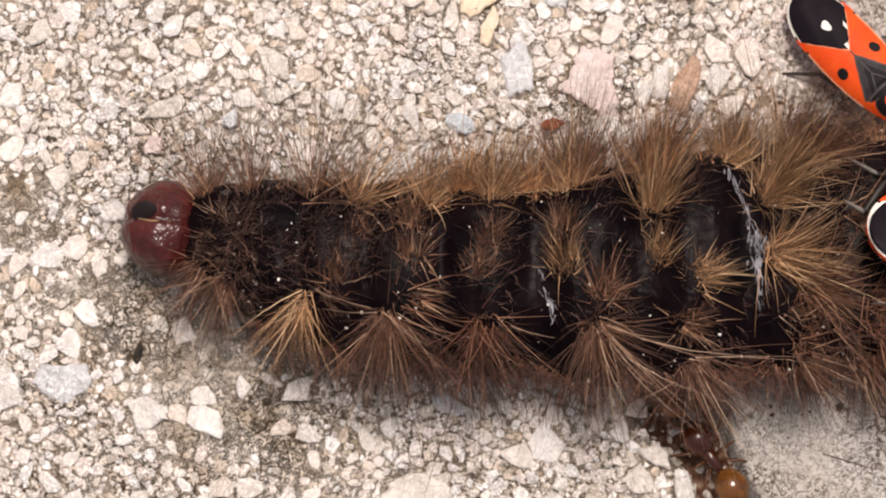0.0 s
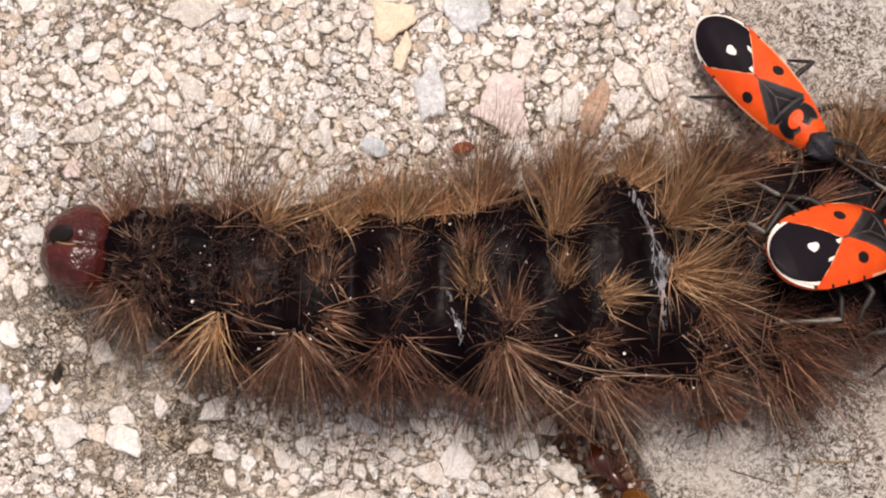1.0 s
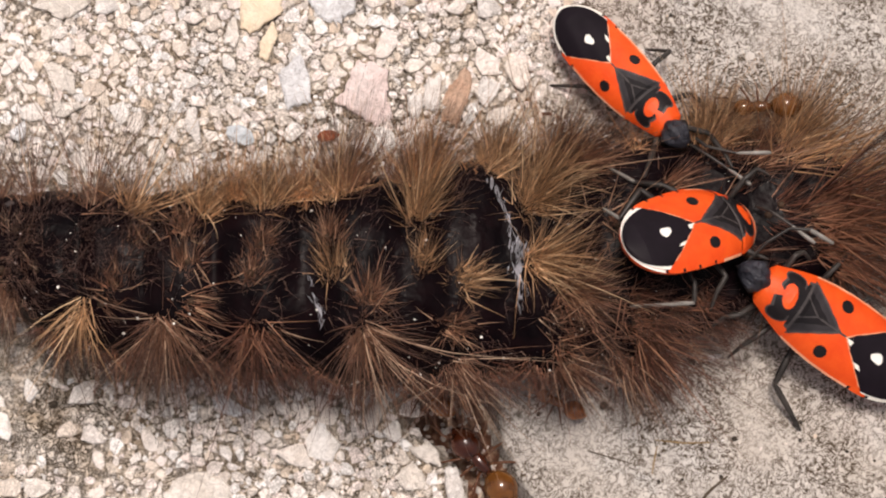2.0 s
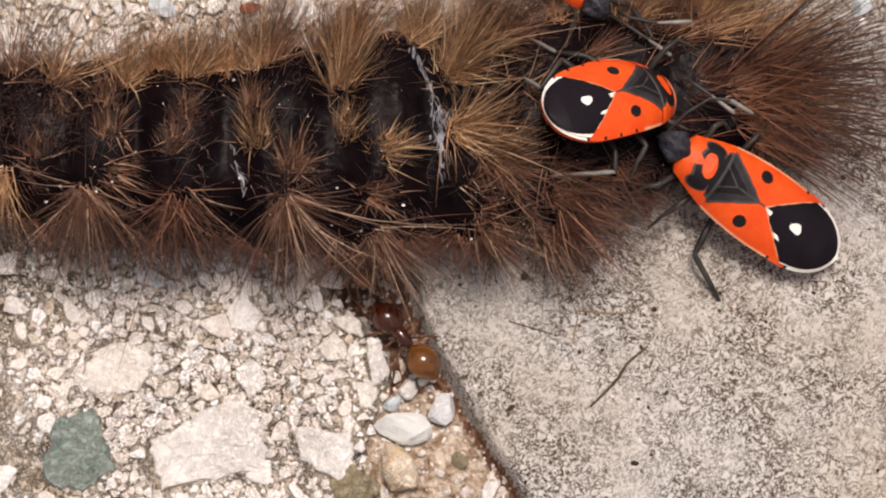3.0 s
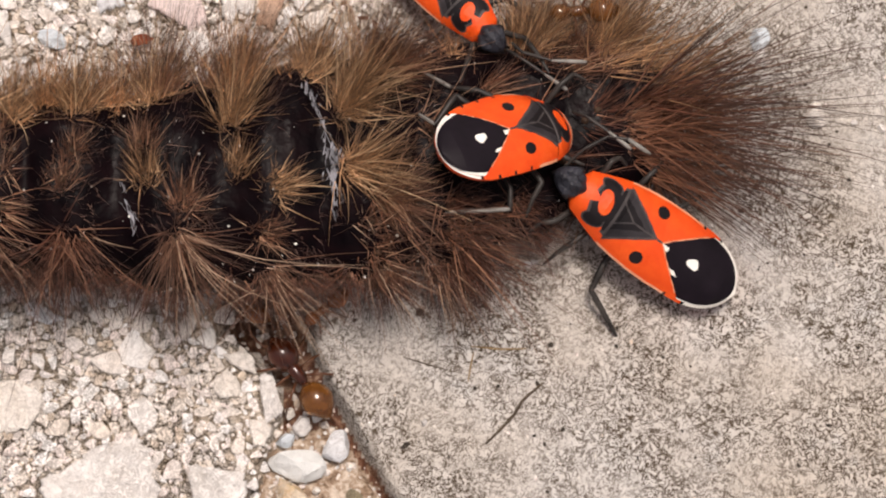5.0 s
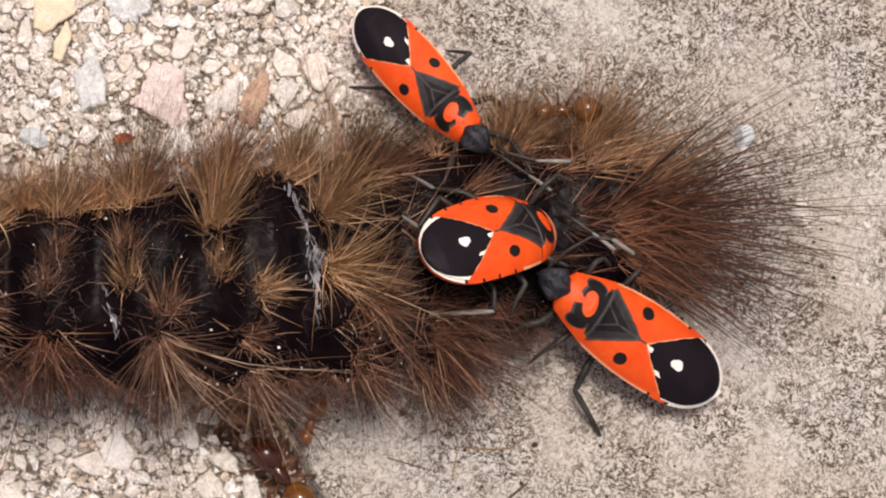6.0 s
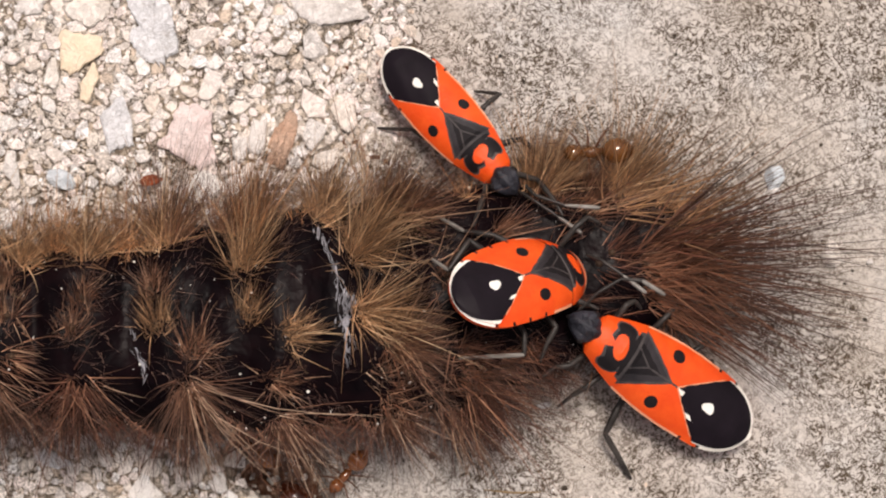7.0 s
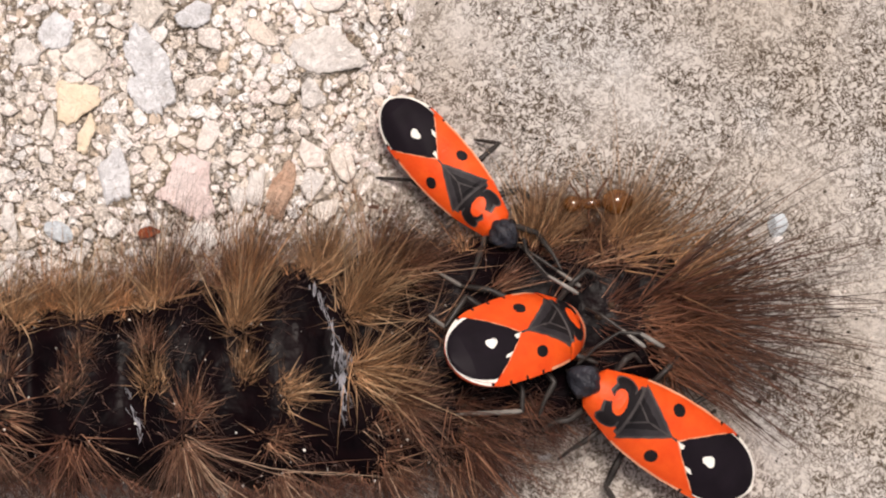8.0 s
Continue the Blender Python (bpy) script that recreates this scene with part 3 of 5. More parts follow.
def scatter_stones():
    """Flat pale stones packed into the pebbly slab: the larger ones single pieces, the rest one object."""
    rng = np.random.default_rng(11)
    for spot in STONE_SPOTS:
        take(*spot)
    shapes = []
    for _ in range(16):
        v, f = slab_shape(rng, 10, 5)
        shapes.append(mesh("stone", v, f, STONE, smooth=False))
    count = 0
    while count < 230:
        x, y = rng.uniform(-37, 6), rng.uniform(-2, 39)
        r = 0.45 + (0.7 if x > -15 else 0.45) * rng.uniform() ** 2
        if not on_left(x, y, 0.5 - (rng.exponential(1.2) if y > 26 else 0)) or hidden(x, y) or not place_free(x, y, r, 0.82):
            continue
        take(x, y, r)
        m = at(x, y, 0.05 + 0.5 * float(ground_height(x, y)), rng.uniform(-5, 5), rng.uniform(-5, 5), rng.uniform(0, 360))
        part("stone", shapes[count % 16], GROUND, m=m @ Matrix.Diagonal((r * rng.uniform(1.0, 1.25), r * rng.uniform(0.7, 1.0), rng.uniform(0.05, 0.13), 1)))
        count += 1
    vs, fs, k = [], [], 0
    small = [slab_shape(rng, 7, 4) for _ in range(40)]
    for lo, hi, tries in ((0.27, 0.50, 30000), (0.15, 0.26, 60000), (0.09, 0.15, 50000)):
        for _ in range(tries):
            x, y = rng.uniform(-38, 7), rng.uniform(-3, 40)
            r = rng.uniform(lo, hi)
            if not on_left(x, y, -rng.exponential(1.1) if y > 23 else 0.15) or hidden(x, y):
                continue
            cover = (0.70 if x > -16 else 0.42) + 0.75 * float(lattice(np.array(x / 5.0), np.array(y / 5.0), 77))
            if rng.uniform() > cover or not place_free(x, y, r, 0.74):
                continue
            take(x, y, r)
            v, f = small[rng.integers(40)]
            a = rng.uniform(0, 6.283)
            c, s = math.cos(a), math.sin(a)
            p = v * (r * rng.uniform(1.0, 1.35), r * rng.uniform(0.75, 1.05), min(0.16, r) * rng.uniform(0.2, 0.6))
            p[:, 2] += p[:, 0] * rng.uniform(-0.15, 0.15) + p[:, 1] * rng.uniform(-0.15, 0.15)
            p = np.stack([p[:, 0] * c - p[:, 1] * s + x, p[:, 0] * s + p[:, 1] * c + y, p[:, 2] + float(ground_height(x, y))], 1)
            vs.append(p)
            fs += [tuple(i + k for i in q) for q in f]
            k += len(v)
    ob = part("gravel", mesh("gravel", np.concatenate(vs), fs, GRAVEL, smooth=False), GROUND, "pale angular grit set in the mortar")
    tagged(ob, kind="stuff")


def grains(name, label, count, area, keep, sizes, mat, seed, sink=0.1, flat=(0.5, 0.9), avoid=True):
    """Grit too small to pick apart, one object."""
    rng = np.random.default_rng(seed)
    spots = np.array(STONE_SPOTS)
    vs, fs, k = [], [], 0
    shapes = [rock(1, rng, 7, 0.05) for _ in range(24)]
    made = 0
    while made < count:
        x, y = rng.uniform(area[0], area[1]), rng.uniform(area[2], area[3])
        made += 1
        if not keep(x, y):
            continue
        r = sizes[0] + (sizes[1] - sizes[0]) * rng.uniform() ** 2.2
        if avoid and ((spots[:, 0] - x) ** 2 + (spots[:, 1] - y) ** 2 < (spots[:, 2] * 0.95) ** 2).any():
            continue
        v, f = shapes[made % 24]
        a = rng.uniform(0, 6.283)
        c, s = math.cos(a), math.sin(a)
        p = v * (r * rng.uniform(0.9, 1.4), r * rng.uniform(0.6, 1.0), r * rng.uniform(*flat))
        p = np.stack([p[:, 0] * c - p[:, 1] * s + x, p[:, 0] * s + p[:, 1] * c + y, p[:, 2]], 1)
        p[:, 2] += float(ground_height(x, y)) + sink * r
        vs.append(p)
        fs.append(np.array(f) + k)
        k += len(v)
    ob = part(name, mesh(name, np.concatenate(vs), np.concatenate(fs).tolist(), mat, smooth=False), GROUND, label)
    return tagged(ob, kind="stuff")


scatter_stones()
grains("joint_grit", "mixed brown and pale grit filling the joint", 900, (-3, 9, -3, 12), lambda x, y: joint_left(y) < x < joint_right(y), (0.08, 0.32), GRAVEL, 4)
grains("dark_specks", "dark specks of dirt on the smooth slab", 420, (4, 36, -2, 40), lambda x, y: x > joint_right(y) + 0.3, (0.04, 0.16), DARK_GRIT, 5, 0.0, (0.3, 0.6))
grains("pale_specks", "pale sand grains on the smooth slab", 320, (4, 36, -2, 40), lambda x, y: x > joint_right(y) + 0.3, (0.05, 0.16), GRAVEL, 6, 0.0, (0.4, 0.7))


def stick(name, label, points, radius, mat):
    p = np.array(points, float)
    t = np.linspace(0, 1, 9)
    q = np.stack([np.interp(t, np.linspace(0, 1, len(p)), p[:, k]) for k in range(3)], 1)
    q[:, 2] += ground_height(q[:, 0], q[:, 1]) + radius * 0.9
    v, f = tube(q, [radius * (0.55 + 0.45 * math.sin(3.0 * s + 0.1)) for s in t], 7)
    return tagged(new(name, mesh(name, v, f, mat)), label, "twig")


stick("twig", "thin dark broken twig lying on smooth concrete", [(11.6, 3.4, 0), (13.0, 4.8, 0), (13.6, 5.8, 0), (14.7, 6.7, 0)], 0.09, TWIG)
stick("straw", "thin brown straw lying on smooth concrete", [(10.8, 8.6, 0), (12.4, 8.45, 0), (13.8, 8.5, 0)], 0.055, STRAW)
stick("straw", "thin brown straw lying on smooth concrete", [(10.95, 8.3, 0), (10.8, 7.6, 0), (10.65, 6.7, 0)], 0.045, STRAW)
stick("straw", "thin grey straw lying on smooth concrete", [(7.2, 8.0, 0), (8.6, 7.6, 0), (9.6, 7.3, 0)], 0.04, TWIG)


# ---- where the seed bugs sit ----
def half_width(x):
    """Half the width of a bug's back: a round tail, then slowly narrowing shoulders."""
    x = np.asarray(x, float)
    tail = 2.08 * np.sqrt(np.clip(1 - ((x + 2.8) / 3.2) ** 2, 0, 1))
    return np.where(x < -2.8, tail, shoulders(x))


def shoulders(x):
    return np.interp(x, [-6.0, -5.9, -5.6, -5.0, -4.0, -2.8, -1.5, -0.3, 0.8, 1.7, 2.6, 3.4, 4.0, 4.25], [0.0, 0.45, 0.95, 1.45, 1.88, 2.08, 2.14, 2.12, 2.02, 1.88, 1.62, 1.34, 1.12, 0.7])


def bug_pose(tail, heading, pitch, roll=0.0, k=1.0):
    """The pose of a bug, in millimetres, from its tail end, heading and nose-down pitch in degrees."""
    turn = Matrix.Rotation(radians(heading), 4, "Z") @ Matrix.Rotation(radians(pitch), 4, "Y") @ Matrix.Rotation(radians(roll), 4, "X")
    return Matrix.Translation(tail) @ turn @ Matrix.Translation((6.0 * k, 0, 0))


class Shape:
    """Size, broadness and how far the fore body is bent down."""

    def __init__(self, m, k, wide=1.0, bend=0.0):
        self.m, self.k, self.wide, self.bend = m, k, wide, bend

    def warp(self, v):
        v = np.array(v, float) * self.k
        v[:, 1] *= self.wide
        if not self.bend:
            return v
        x0, x1 = -1.4 * self.k, 2.2 * self.k
        t = np.clip((v[:, 0] - x0) / (x1 - x0), 0, 1)
        a = radians(self.bend) * t
        # the middle line bends on an arc, the rest follows it
        r = (x1 - x0) / max(radians(self.bend), 1e-6)
        along = np.where(v[:, 0] < x0, v[:, 0], x0 + r * np.sin(a) + np.maximum(0, v[:, 0] - x1) * np.cos(a))
        down = np.where(v[:, 0] < x0, 0.0, r * (1 - np.cos(a)) + np.maximum(0, v[:, 0] - x1) * np.sin(a))
        out = v.copy()
        out[:, 0] = along + v[:, 2] * np.sin(a)
        out[:, 2] = -down + v[:, 2] * np.cos(a)
        return out


SHAPE_A = Shape(bug_pose((5.6, 31.85, 1.2), -50.0, -14.0, 6, 0.92), 0.92, 0.86)
SHAPE_B = Shape(bug_pose((8.6, 17.6, 8.8), 21.0, 31.0, -12, 0.92), 0.92, 1.16, 25.0)
SHAPE_C = Shape(bug_pose((24.7, 11.4, 1.2), 148.4, -16.0, -3, 1.03), 1.03, 1.0)


def under_bug(points):
    """Which places lie in or over a bug."""
    hit = np.zeros(points.shape[:-1], bool)
    for shape in (SHAPE_A, SHAPE_B, SHAPE_C):
        m = np.array(shape.m.inverted())
        q = points @ m[:3, :3].T + m[:3, 3]
        x, y = q[..., 0] / shape.k, q[..., 1] / (shape.k * shape.wide)
        drop = np.where(x > -1.4, (x + 1.4) * math.tan(radians(shape.bend) * 0.6), 0)
        wide = np.where(x > 4.2, 0.9, half_width(np.clip(x, -6, 4.2))) + 0.12
        hit |= (x > -6.1) & (x < 5.6) & (np.abs(y) < wide) & (q[..., 2] + drop > -0.9)
    return hit


# ---- the caterpillar ----
SPINE = np.array([(-25.6, 18.5, 1.7, 3.6), (-24.4, 18.2, 2.9, 4.6), (-21.3, 17.4, 3.9, 5.7), (-17.7, 16.78, 4.42, 6.1), (-14.5, 16.58, 4.72, 6.3),
                  (-10.4, 16.48, 5.12, 6.5), (-6, 16.48, 5.52, 6.6), (-1.6, 16.68, 5.82, 6.6), (2.2, 17.28, 6.12, 6.6), (5.8, 17.68, 6.12, 6.2),
                  (9.5, 18.38, 6.02, 5), (13.1, 19.4, 5.6, 3.7), (16.1, 20.3, 5, 3.3), (19.1, 20.5, 4, 3.3), (21.4, 20.4, 2.4, 2.7)])
RINGS = np.array([-24.3, -21.3, -18.0, -14.6, -10.4, -5.1, 0.35, 5.3, 9.9, 14.3, 17.3, 20.0])


def smooth_interp(x, k):
    a = np.interp(np.stack([x - 1.2, x - 0.6, x, x + 0.6, x + 1.2]), SPINE[:, 0], SPINE[:, k])
    return a.mean(0)


def body_point(x, theta):
    """The skin at x along the body and theta degrees from the top, positive towards +y."""
    x, theta = np.asarray(x, float), np.radians(np.asarray(theta, float))
    cy, w, h = (smooth_interp(x, k) for k in (1, 2, 3))
    near = np.abs(x[..., None] - RINGS).min(-1)
    fold = 1 - 0.10 * step01((near - 0.5) / 2.1)
    c, s = np.cos(theta), np.sin(theta)
    z = 0.25 + h * fold * (0.5 + 0.5 * np.sign(c) * np.abs(c) ** 0.85)
    return np.stack([x, cy + w * fold * np.sign(s) * np.abs(s) ** 0.9, z], -1)


def body_normal(x, theta):
    p = body_point(x, theta)
    n = np.cross(body_point(x, theta + 2.0) - p, body_point(x + 0.3, theta) - p)
    n /= np.linalg.norm(n)
    mid = np.array([float(x), float(smooth_interp(np.array(x), 1)), 2.0])
    return n if n @ (p - mid) > 0 else -n


hair_rng = np.random.default_rng(21)


def give(data, name, values):
    """A number for each point: how far along its hair it lies, or how pale that hair is."""
    layer = data.attributes.new(name, 'FLOAT', 'POINT')
    layer.data.foreach_set("value", np.asarray(values, np.float32))


def tuft_mesh(name, x, theta, count, length, lean, spread, mat, thick=0.034, bend=0.3, lift=1.0, stiff=0.10):
    """A wart with a fan of stiff hairs. lean: a way added to the normal."""
    rng = hair_rng
    p0, n0 = body_point(x, theta), body_normal(x, theta)
    axis = n0 * lift + np.asarray(lean, float)
    axis /= np.linalg.norm(axis)
    steps = 5
    t = np.linspace(0, 1, steps)
    off = rng.normal(size=(count, 3)) * 0.36
    off -= (off @ n0)[:, None] * n0
    # hairs stick together in thin locks
    locks = max(6, count // (24 if stiff > 0.2 else 11))
    lock = rng.integers(0, locks, count)
    way = (rng.normal(size=(locks, 3)) * spread * rng.uniform(0.4, 1.35, (locks, 1)))[lock]
    d = axis + way + rng.normal(size=(count, 3)) * spread * np.where(rng.uniform(size=(count, 1)) < 0.2, 0.7, 0.08 if stiff > 0.2 else 0.12)
    d += off * 0.8
    d /= np.linalg.norm(d, axis=1)[:, None]
    stout = rng.uniform(size=count) < stiff
    tone = np.where(stout, rng.uniform(0.62 if stiff < 0.2 else 0.15, 1.0 if stiff < 0.2 else 0.7, count), rng.uniform(0.0, 0.72, count))
    ln = length * rng.uniform(0.55, 1.12, locks)[lock] * np.where(stout, rng.uniform(0.75, 1.2, count), rng.uniform(0.4, 1.0, count))
    b = (rng.normal(size=(locks, 3)) * bend)[lock] + rng.normal(size=(count, 3)) * bend * 0.5
    b[:, 2] -= 0.12
    # a dense pale hub of short hairs
    hub = rng.uniform(size=count) < 0.2
    d = np.where(hub[:, None], axis + rng.normal(size=(count, 3)) * 0.75, d)
    d /= np.linalg.norm(d, axis=1)[:, None]
    ln = np.where(hub, np.minimum(0.3 * length, 1.15) * rng.uniform(0.5, 1.15, count), ln)
    tone = np.where(hub, rng.uniform(0.6, 1.0, count), tone)
    start = p0 + off - 0.1 * n0
    pts = start[:, None] + ln[:, None, None] * (t[None, :, None] * d[:, None] + 0.5 * (t**2)[None, :, None] * b[:, None])
    low = 0.08 + np.zeros(pts.shape[:2])
    pts[..., 2] = np.maximum(pts[..., 2], low)
    keep = ~under_bug(pts[:, 1:]).any(1)
    pts, d, count = pts[keep], d[keep], int(keep.sum())
    side = np.cross(d, (0.3, 0.2, 0.93))
    side /= np.linalg.norm(side, axis=1)[:, None] + 1e-9
    up = np.cross(d, side)
    rad = np.where(stout[keep], 1.12 * thick, 0.6 * thick)[:, None] * rng.uniform(0.7, 1.25, (count, 1)) * (1 - 0.8 * t[None] ** 1.5)
    rings = []
    for j in range(3):
        a = 2.0944 * j
        rings.append(pts + rad[..., None] * (math.cos(a) * side + math.sin(a) * up)[:, None])
    v = np.stack(rings, 2).reshape(-1, 3)
    k = (np.arange(count)[:, None, None] * steps + np.arange(steps - 1)[None, :, None]) * 3
    j = np.arange(3)[None, None]
    f = np.stack([k + j, k + (j + 1) % 3, k + 3 + (j + 1) % 3, k + 3 + j], -1).reshape(-1, 4)
    # the wart itself
    sv, sf = ICO[1]
    wv = sv * (0.24, 0.24, 0.15) + p0
    faces = f.tolist() + [[i + len(v) for i in q] for q in sf]
    index = np.r_[np.zeros(len(f), int), np.ones(len(sf), int)]
    data = mesh(name, np.concatenate([v, wv]), faces, [mat, WART], index)
    give(data, "along", np.r_[np.tile(np.repeat(t, 3), count), np.zeros(len(wv))])
    give(data, "tone", np.r_[np.repeat(tone[keep], 3 * steps), np.zeros(len(wv))])
    return data


def strands(name, start, d, ln, b, thick, mat, rng):
    """Thin tapering hairs from arrays of roots and ways."""
    steps = 4
    t = np.linspace(0, 1, steps)
    pts = start[:, None] + ln[:, None, None] * (t[None, :, None] * d[:, None] + 0.5 * (t**2)[None, :, None] * b[:, None])
    pts[..., 2] = np.maximum(pts[..., 2], 0.08)
    keep = ~under_bug(pts).any(1)
    pts, d = pts[keep], d[keep]
    count = len(pts)
    side = np.cross(d, (0.3, 0.2, 0.93))
    side /= np.linalg.norm(side, axis=1)[:, None] + 1e-9
    up = np.cross(d, side)
    rad = thick * rng.uniform(0.7, 1.25, (count, 1)) * (1 - 0.8 * t[None] ** 1.5)
    v = np.stack([pts + rad[..., None] * (math.cos(2.0944 * j) * side + math.sin(2.0944 * j) * up)[:, None] for j in range(3)], 2).reshape(-1, 3)
    k = (np.arange(count)[:, None, None] * steps + np.arange(steps - 1)[None, :, None]) * 3
    j = np.arange(3)[None, None]
    f = np.stack([k + j, k + (j + 1) % 3, k + 3 + (j + 1) % 3, k + 3 + j], -1).reshape(-1, 4)
    data = mesh(name, v, f.tolist(), mat)
    give(data, "along", np.tile(np.repeat(t, 3), count))
    give(data, "tone", np.repeat(rng.uniform(0, 1, count), 3 * steps))
    return data


def fuzz_mesh(name, x, theta, count):
    rng = hair_rng
    xs, th = x + rng.uniform(-2.4, 2.4, count), theta + rng.uniform(-18, 18, count)
    xs = np.clip(xs, -25, 20.8)
    keep = (lattice(xs / 1.6, th / 22.0, 61) > 0.22)
    xs, th = xs[keep], th[keep]
    count = len(xs)
    p = body_point(xs, th)
    out = p - np.stack([xs, smooth_interp(xs, 1), np.full(count, 2.0)], 1)
    out /= np.linalg.norm(out, axis=1)[:, None]
    d = out * 0.8 + np.array([0.5, 0, 0]) + rng.normal(size=(count, 3)) * 0.45
    d /= np.linalg.norm(d, axis=1)[:, None]
    b = rng.normal(size=(count, 3)) * 0.5
    return strands(name, p, d, rng.uniform(0.7, 1.9, count), b, 0.013, FUZZ, rng)


def build_caterpillar():
    cat = base("caterpillar", "dead black caterpillar with brown bristle tufts and red head", "caterpillar", at(0, 0, 0))
    xs = np.linspace(-25.6, 21.2, 190)
    th = np.linspace(0, 360, 72, endpoint=False)
    v = body_point(xs[:, None] + 0 * th[None], np.where(th > 180, th - 360, th)[None] + 0 * xs[:, None]).reshape(-1, 3)
    v[:, 2] += 0.10 * lattice(v[:, 0] / 0.9, v[:, 1] / 0.9, 31) + 0.05 * lattice(v[:, 0] / 0.4, v[:, 1] / 0.4, 32)
    n = len(th)
    f = [(i * n + j, (i + 1) * n + j, (i + 1) * n + (j + 1) % n, i * n + (j + 1) % n) for i in range(len(xs) - 1) for j in range(n)]
    f += [tuple(range(n)), tuple(reversed(range((len(xs) - 1) * n, len(xs) * n)))]
    part("body", mesh("body", v, f, SKIN), cat, "wrinkled glossy black body")
    # head: two lobes with a seam, an eye patch and mouthparts
    v, f = sphere_points(44, 64)
    seam = np.exp(-((v[:, 1] - 0.10) / 0.10) ** 2)
    crease = np.sin(7.5 * v[:, 1] + 2.2 * v[:, 0] + 0.8 * np.sin(4 * v[:, 0])) * np.clip(-v[:, 0] + 0.5, 0, 1)
    dents = lattice(v[:, 0] * 3.1 + 5, v[:, 1] * 3.1 + v[:, 2], 41)
    v = v * (1 - 0.08 * seam + 0.018 * crease + 0.020 * dents)[:, None] * (2.15, 2.5, 2.2)
    head = part("head", mesh("head", v, f, HEAD_RED), cat, "dark red head capsule", at(-26.8, 18.75, 2.6, 0, 12, -6))
    v, f = sphere_points(8, 12)
    part("eye_patch", mesh("eye_patch", v * (0.80, 0.52, 0.17), f, HEAD_DARK), head, "dull black eye patch", at(-1.30, 0.50, 1.62, 14, -40, 30))
    for side in (-1, 1):
        part("jaw", mesh("jaw", v * (0.55, 0.5, 0.5), f, HEAD_RED), head, m=at(-1.5, 0.45 * side, -0.7))
    tv, tf = tube([(-1.5, 0.12, 1.40), (-0.9, 0.02, 1.86), (0.1, 0.12, 2.05)], [0.045, 0.055, 0.03], 5)
    part("seam", mesh("seam", tv, tf, STRAW), head, "pale seam")
    v, f = sphere_points(10, 16)
    part("neck_shield", mesh("neck_shield", v * (1.5, 2.3, 0.62), f, SHIELD), cat, "grey neck shield", at(-23.5, 18.3, 4.15, 0, -14, 0))
    # tufts: greyish on the near flank, rusty on the far one, golden in places
    # gold and rust also carry the lit look of the far and upper side
    kinds = {"B": HAIR_BROWN, "G": HAIR_GREY, "R": HAIR_RUST, "Y": HAIR_GOLD, "D": HAIR_DARK}

    def tuft(x, theta, way, length, spread, count, kind, lift, name="hair_tuft", label="", stiff=0.12):
        a = radians(way)
        if theta > 42 and x < 8:
            length, spread, count = 1.25 * length, 1.05 * spread, 0.72 * count
        elif theta < -28 and x < 13 and count > 40:
            length *= 1.32
        elif abs(theta) < 30 and x < 3:
            length, count = 0.72 * length, 0.72 * count
        data = tuft_mesh(name, x, theta, int(2.4 * count), length, (math.cos(a), math.sin(a), 0.12), spread, kinds[kind], 0.040 if name == "tail_tuft" else 0.027, 0.12 if name == "tail_tuft" else 0.22, lift, stiff=stiff)
        part(name, data, cat, label)

    def tail(x, theta, way, length, spread, count, kind, lift):
        if theta > 30:
            length, count = 0.9 * length, 0.55 * count
        else:
            length *= 1.2
        tuft(x, theta, way, length, 1.15 * spread, 0.25 * count, kind, lift, "tail_tuft", "long dark brown tail bristles", 0.4)

    # brushes of the back and the tail, from the head end
    tuft(-25.0, -54, -125, 3.1, 0.4, 61, "G", 0.5)
    tuft(-23.6, -50, -105, 3.3, 0.4, 84, "G", 0.5)
    tuft(-23.1, 16, 150, 1.4, 0.5, 40, "G", 0.5)
    tuft(-21.8, -11, 60, 1.5, 0.8, 60, "G", 0.5)
    tuft(-19.6, -37, -98, 4.1, 0.3, 95, "Y", 0.5)
    tuft(-18.4, -26, -30, 3.6, 0.3, 30, "G", 0.5)
    tuft(-17.7, -11, 90, 2.1, 0.7, 90, "B", 0.5)
    tuft(-16.6, 16, 60, 2.1, 0.7, 80, "B", 0.5)
    tuft(-15.2, -37, -85, 5.7, 0.34, 128, "G", 0.5)
    tuft(-14.8, -40, -30, 4.5, 0.25, 14, "G", 0.5)
    tuft(-14.3, 28, 70, 2.4, 0.6, 150, "B", 0.5)
    tuft(-13.9, 5, 80, 2.4, 0.6, 150, "B", 0.5)
    tuft(-13.7, -17, -10, 3.8, 0.35, 60, "B", 0.5)
    tuft(-13.2, 47, 75, 3.1, 0.5, 230, "Y", 0.5)
    tuft(-11.7, 60, 80, 2.9, 0.5, 230, "R", 0.3)
    tuft(-10.6, 0, 90, 1.9, 0.8, 190, "B", 0.5)
    tuft(-10.5, -36, -85, 5.1, 0.36, 95, "D", 0.5)
    tuft(-10.2, 15, 80, 2.1, 0.7, 160, "B", 0.5)
    tuft(-10.2, 49, 80, 2.7, 0.5, 230, "Y", 0.5)
    tuft(-9.5, -33, -35, 4.1, 0.25, 14, "G", 0.5)
    tuft(-9.4, 53, 85, 2.7, 0.5, 120, "Y", 0.5)
    tuft(-8.2, 63, 80, 3.1, 0.5, 200, "R", 0.3)
    tuft(-6.7, 20, 85, 2.7, 0.5, 140, "B", 0.5)
    tuft(-6.4, 2, 85, 2.7, 0.45, 150, "Y", 0.5)
    tuft(-6.4, 58, 80, 3.8, 0.45, 200, "Y", 0.3)
